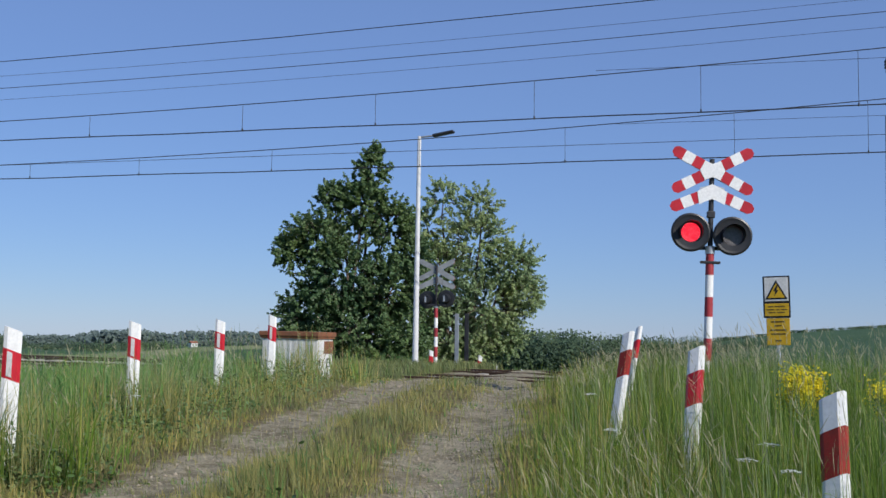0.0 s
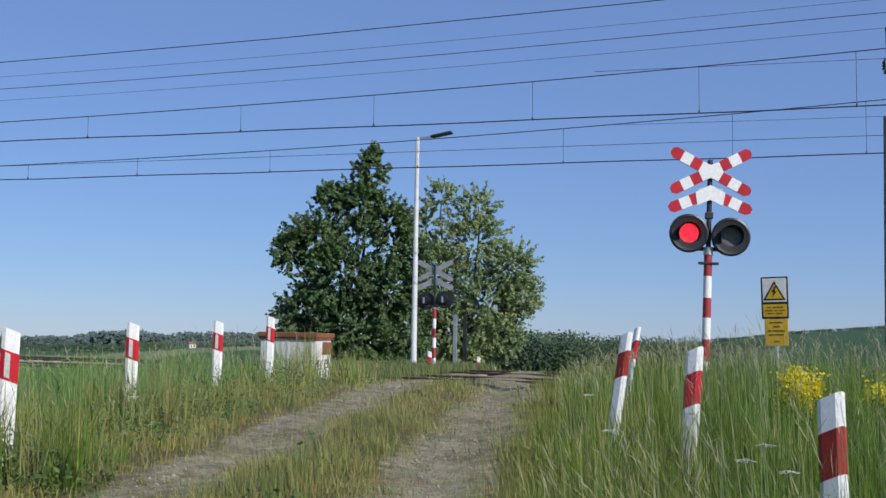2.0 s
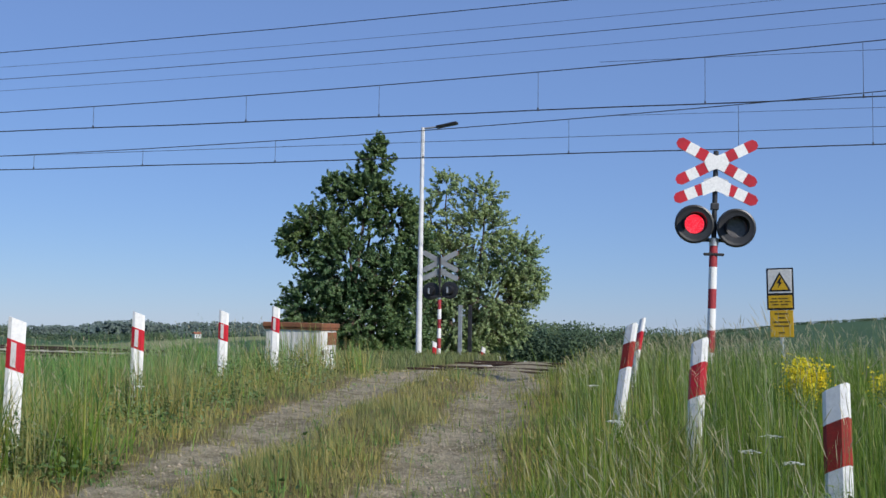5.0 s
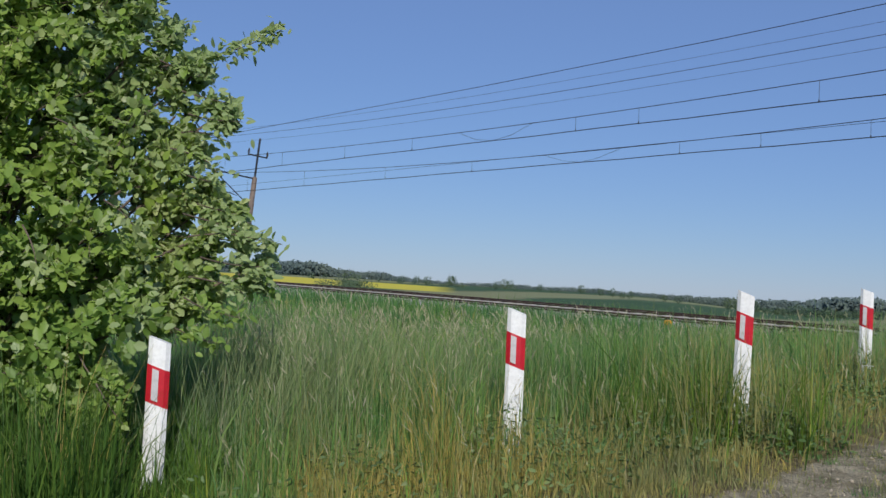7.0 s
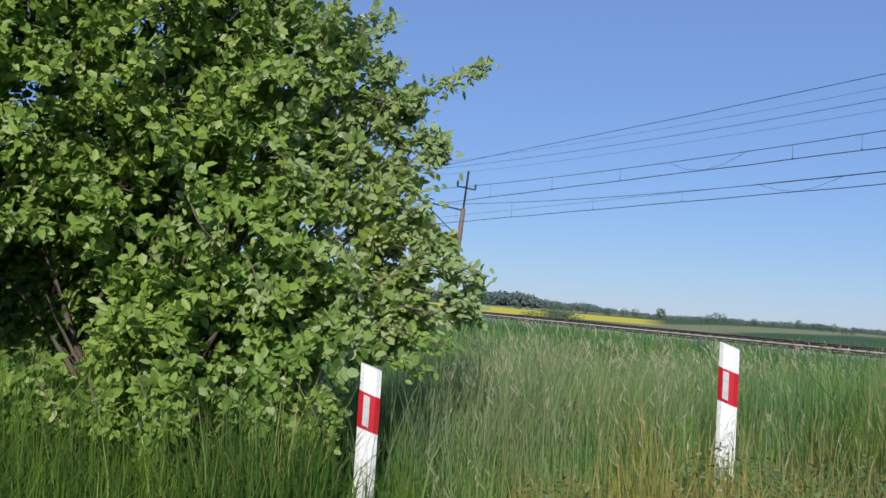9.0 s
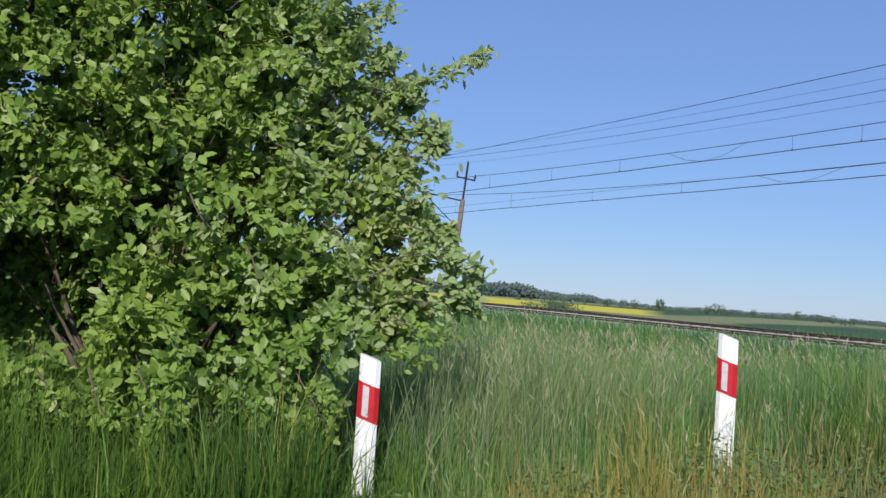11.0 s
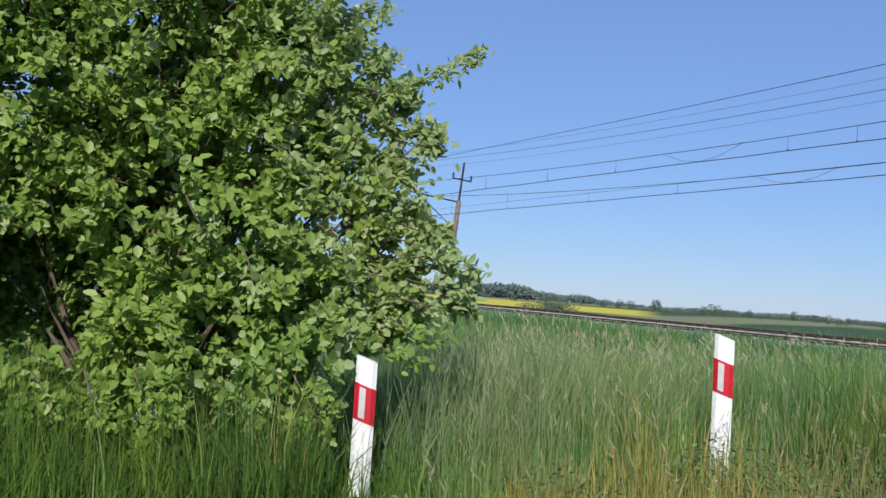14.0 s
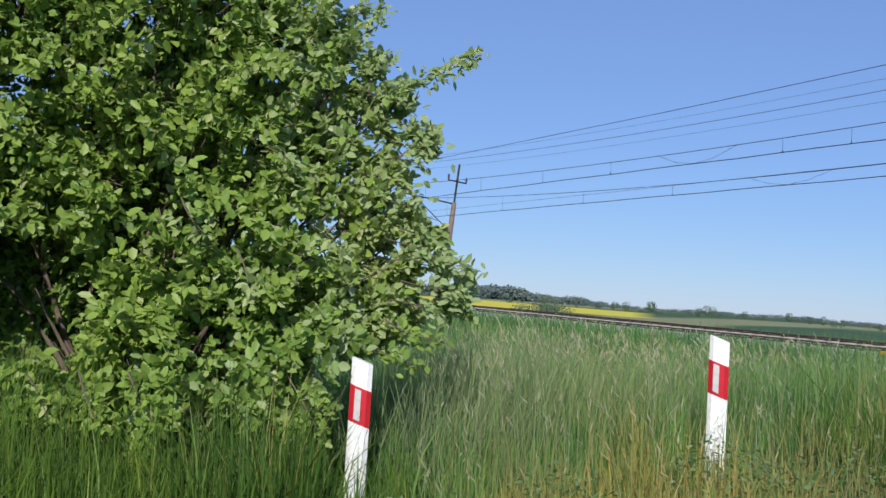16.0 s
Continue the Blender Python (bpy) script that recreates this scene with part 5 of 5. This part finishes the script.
weed_spots = [(-5.6, 7.0, 0.5, 1), (-4.4, 6.2, 0.5, 1), (-4.9, 5.2, 0.45, 0.8), (-4.6, 4.4, 0.5, 0.8), (-5.2, 3.3, 0.5, 0.8), (-5.0, 8.2, 0.5, 0.8), (-5.2, 10.2, 0.5, 0.6), (-5.9, 12.6, 0.6, 0.6), (-2.75, 6.6, 0.28, 0.12), (-2.6, 5.6, 0.25, 0.12), (-5.7, 0.5, 0.8, 2.4), (-5.5, 1.3, 0.5, 1.6), (-6.2, -0.3, 0.8, 1.6), (-5.3, -0.3, 0.8, 1.6), (-5.9, 15.6, 0.7, 0.6), (-1.0, 5.6, 0.4, 0.5), (0.3, 4.6, 0.4, 0.6), (-0.9, 7.4, 0.5, 0.5), (-6.3, 1.0, 0.8, 1.0), (-6.0, 2.6, 0.5, 0.6)]
weeds("weeds", "low broad-leaved weeds among the grass", 480, weed_spots, WEED_LEAF, 0.05, 0.26)


weeds("weeds", "tall broad-leaved weeds crowding the foot of the bush", 700, [(-5.6, 0.3, 0.45, 1.0), (-5.75, 0.8, 0.4, 1.0), (-5.65, 1.2, 0.32, 0.8), (-5.95, -0.2, 0.6, 1.2), (-5.9, 2.0, 0.25, 0.5), (-5.4, -0.1, 0.4, 0.8)], WEED_LEAF, 0.062, 0.62)


def foot_weeds(posts):
    """Where weeds crowd in front of the guide posts and along the verge."""
    out = []
    for px, py in posts:
        d = math.hypot(px, py)
        out.append((px * (1 - 0.34 / d), py * (1 - 0.34 / d), 0.42, 1.5))
    for k in range(26):
        y = 2.2 + 0.55 * k
        out.append((road_x(y) - 2.15 + 0.55 * math.sin(2.7 * k), y, 0.45 + 0.15 * math.sin(1.9 * k), 0.30))
    return out


weeds("weeds", "knee-high leafy grey-green weeds round the guide posts", 520, foot_weeds([q[:2] for q in LEFT_POSTS[1:]] + [(0.42, 5.05), (0.36, 4.9), (0.30, 4.75)]), VERGE_WEED, 0.040, 0.46)

# yellow-flowering broom and white umbels in the verge
YELLOW_PETAL = foliage("yellow_petal", (0.86, 0.72, 0.03), (0.72, 0.58, 0.02), (0.90, 0.78, 0.10), 0.4, 0.6, 2.0)
WHITE_PETAL = foliage("white_petal", (0.75, 0.76, 0.70), (0.6, 0.62, 0.52), (0.8, 0.8, 0.75), 0.3, 0.6, 2.0)


def flower_bush(cx, cy, h, rad, n, lean):
    fb = thing("flowering_broom", "yellow-flowering broom in the tall grass", "bush", "yellow flowering plants", pose(cx, cy, gz(cx, cy)))
    stems = bmesh.new()
    tips = []
    for k in range(16):
        a = GR.uniform(0, 2 * np.pi)
        tip = np.array((rad * math.cos(a) * GR.uniform(0.2, 1) + lean * 0.3, rad * math.sin(a) * GR.uniform(0.2, 1), h * GR.uniform(0.6, 1.1)))
        limb(stems, bent((0, 0, 0), tip, GR, 0.06, 4), 0.006, 0.003, 4)
        tips.append(tip)
    part("stems", stems, WEED_LEAF, fb)
    at = np.vstack([np.array(t) * GR.uniform(0.68, 1.02, (n // 16, 1)) + GR.normal(0, 0.035, (n // 16, 3)) for t in tips])
    me = leaf_mesh("blossom", at, GR.normal(0, 1, at.shape), GR.normal(0, 0.5, at.shape) + np.array((0.2, -0.3, 0.8)), 0.021, 0.018, YELLOW_PETAL)
    fl = new("blossom", me)
    fl.parent = fb
    tagged(fl, "small bright yellow flowers", kind="stuff")
    lv = np.vstack([np.array(t) * GR.uniform(0.2, 0.9, (30, 1)) + GR.normal(0, 0.04, (30, 3)) for t in tips])
    lo = new("leaves", leaf_mesh("leaves", lv, GR.normal(0, 1, lv.shape), GR.normal(0, 0.6, lv.shape) + np.array((0, 0, 1)), 0.05, 0.014, WEED_LEAF))
    lo.parent = fb


flower_bush(0.50, 8.62, 0.56, 0.16, 3600, -0.1)
flower_bush(1.04, 8.5, 0.50, 0.12, 900, 0)
for ux, uy, uh in ((0.02, 5.0, 0.50), (0.12, 5.15, 0.55), (0.20, 4.9, 0.46), (-5.55, 7.3, 0.34), (-5.2, 8.6, 0.34), (-1.05, 7.9, 0.5), (-0.7, 6.1, 0.5)):
    um = thing("umbel_flower", "white umbel flower on a thin stem", "flower", "white umbel flowers", pose(ux, uy, gz(ux, uy)))
    st = bmesh.new()
    limb(st, [(0, 0, 0), (0.01, 0, uh * 0.6), (0.02, 0.01, uh)], 0.003, 0.002, 5)
    part("stem", st, WEED_LEAF, um)
    a, q = GR.uniform(0, 2 * np.pi, 40), 0.045 * np.sqrt(GR.uniform(0, 1, 40))
    at = np.stack([0.02 + q * np.cos(a), 0.01 + q * np.sin(a), uh + 0.01 - q * 0.25], 1)
    uo = new("flower_head", leaf_mesh("flower_head", at, GR.normal(0, 1, (40, 3)) * np.array((1, 1, 0.1)), np.tile((0, 0, 1.0), (40, 1)), 0.016, 0.015, WHITE_PETAL))
    uo.parent = um


# ---- loose stones in the ruts ----
def stones(count):
    x, y, r = scatter(count * 3, 4.0, 24, -12, 70, GR)
    away = np.abs(x - road_x(y))
    keep = (np.abs(away - 0.84) < 0.42 * np.sqrt(GR.uniform(0, 1, len(x)))) | ((y > 13) & (away < 1.6) & (GR.uniform(0, 1, len(x)) < 0.4))
    x, y, r = x[keep][:count], y[keep][:count], r[keep][:count]
    n = len(x)
    size = GR.uniform(0.003, 0.009, n) * (1 + r / 16) * np.where(GR.uniform(0, 1, n) < 0.05, 2.0, 1.0)
    shape = np.array([(1, 0, 0), (-1, 0, 0), (0, 1, 0), (0, -1, 0), (0, 0, 0.7), (0, 0, -0.7)], float)
    v = shape[None] * size[:, None, None] * GR.uniform(0.6, 1.3, (n, 6, 1))
    a = GR.uniform(0, 2 * np.pi, n)
    ca, sa = np.cos(a)[:, None], np.sin(a)[:, None]
    v = np.stack([v[..., 0] * ca - v[..., 1] * sa, v[..., 0] * sa + v[..., 1] * ca, v[..., 2]], -1)
    v += np.stack([x, y, ground_z(x, y) + size * 0.25], 1)[:, None]
    tri = np.array([0, 2, 4, 2, 1, 4, 1, 3, 4, 3, 0, 4, 2, 0, 5, 1, 2, 5, 3, 1, 5, 0, 3, 5])
    idx = (np.arange(n) * 6)[:, None] + tri[None]
    me = quick_mesh("gravel", v.reshape(-1, 3), idx.ravel(), np.full(8 * n, 3), STONE)
    return tagged(new("gravel", me), "loose pale stones and clods lying in the ruts", "gravel", "", "stuff")


STONE = surface("loose_stone", (0.44, 0.38, 0.29), (0.24, 0.20, 0.15), 0.95, 0, 30, 120, 0.3)
stones(13000)


# ---- what moves ----
def motions():
    """The two lamps of the near signal flash in turn; leafy branches stir."""
    to_right = [0.27, 1.27, 2.29, 3.29, 4.29, 5.28] + [6.28 + k * 1.005 for k in range(10)]
    to_left = [0.72, 1.73, 2.75, 3.75, 4.75, 5.75] + [6.76 + k * 1.005 for k in range(10)]
    events = sorted([(t, 1) for t in to_right] + [(t, 0) for t in to_left])
    for k, lens in enumerate(lenses):
        rest = pose(0, 0.01, 0)
        state = 0 if k == 0 else 180
        rows = [(0.0, rest @ pose(0, 0, 0, 0, 0, state))]
        for t, which in events:
            goal = 0 if which == k else 180
            if t > 15.8 or goal == state:
                continue
            t = round(t * FPS) / FPS
            for j, a in enumerate((0, 60, 120, 180)):
                rows.append((t + (j - 1) / FPS, rest @ pose(0, 0, 0, 0, 0, state + (goal - state) * a / 180)))
            state = goal
        rows.append((16.0, rest @ pose(0, 0, 0, 0, 0, state)))
        walk(lens, rows)
    # twigs of the bush stir a little in the wind
    for k, (branch, m) in enumerate(swaying):
        walk(branch, [(0.25 * j, m @ pose(0, 0, 0, 0.9 * math.sin(0.8 * j + 1.7 * k), 0.8 * math.sin(0.55 * j + k), 0.9 * math.sin(0.65 * j + 2.3 * k))) for j in range(65)])


motions()
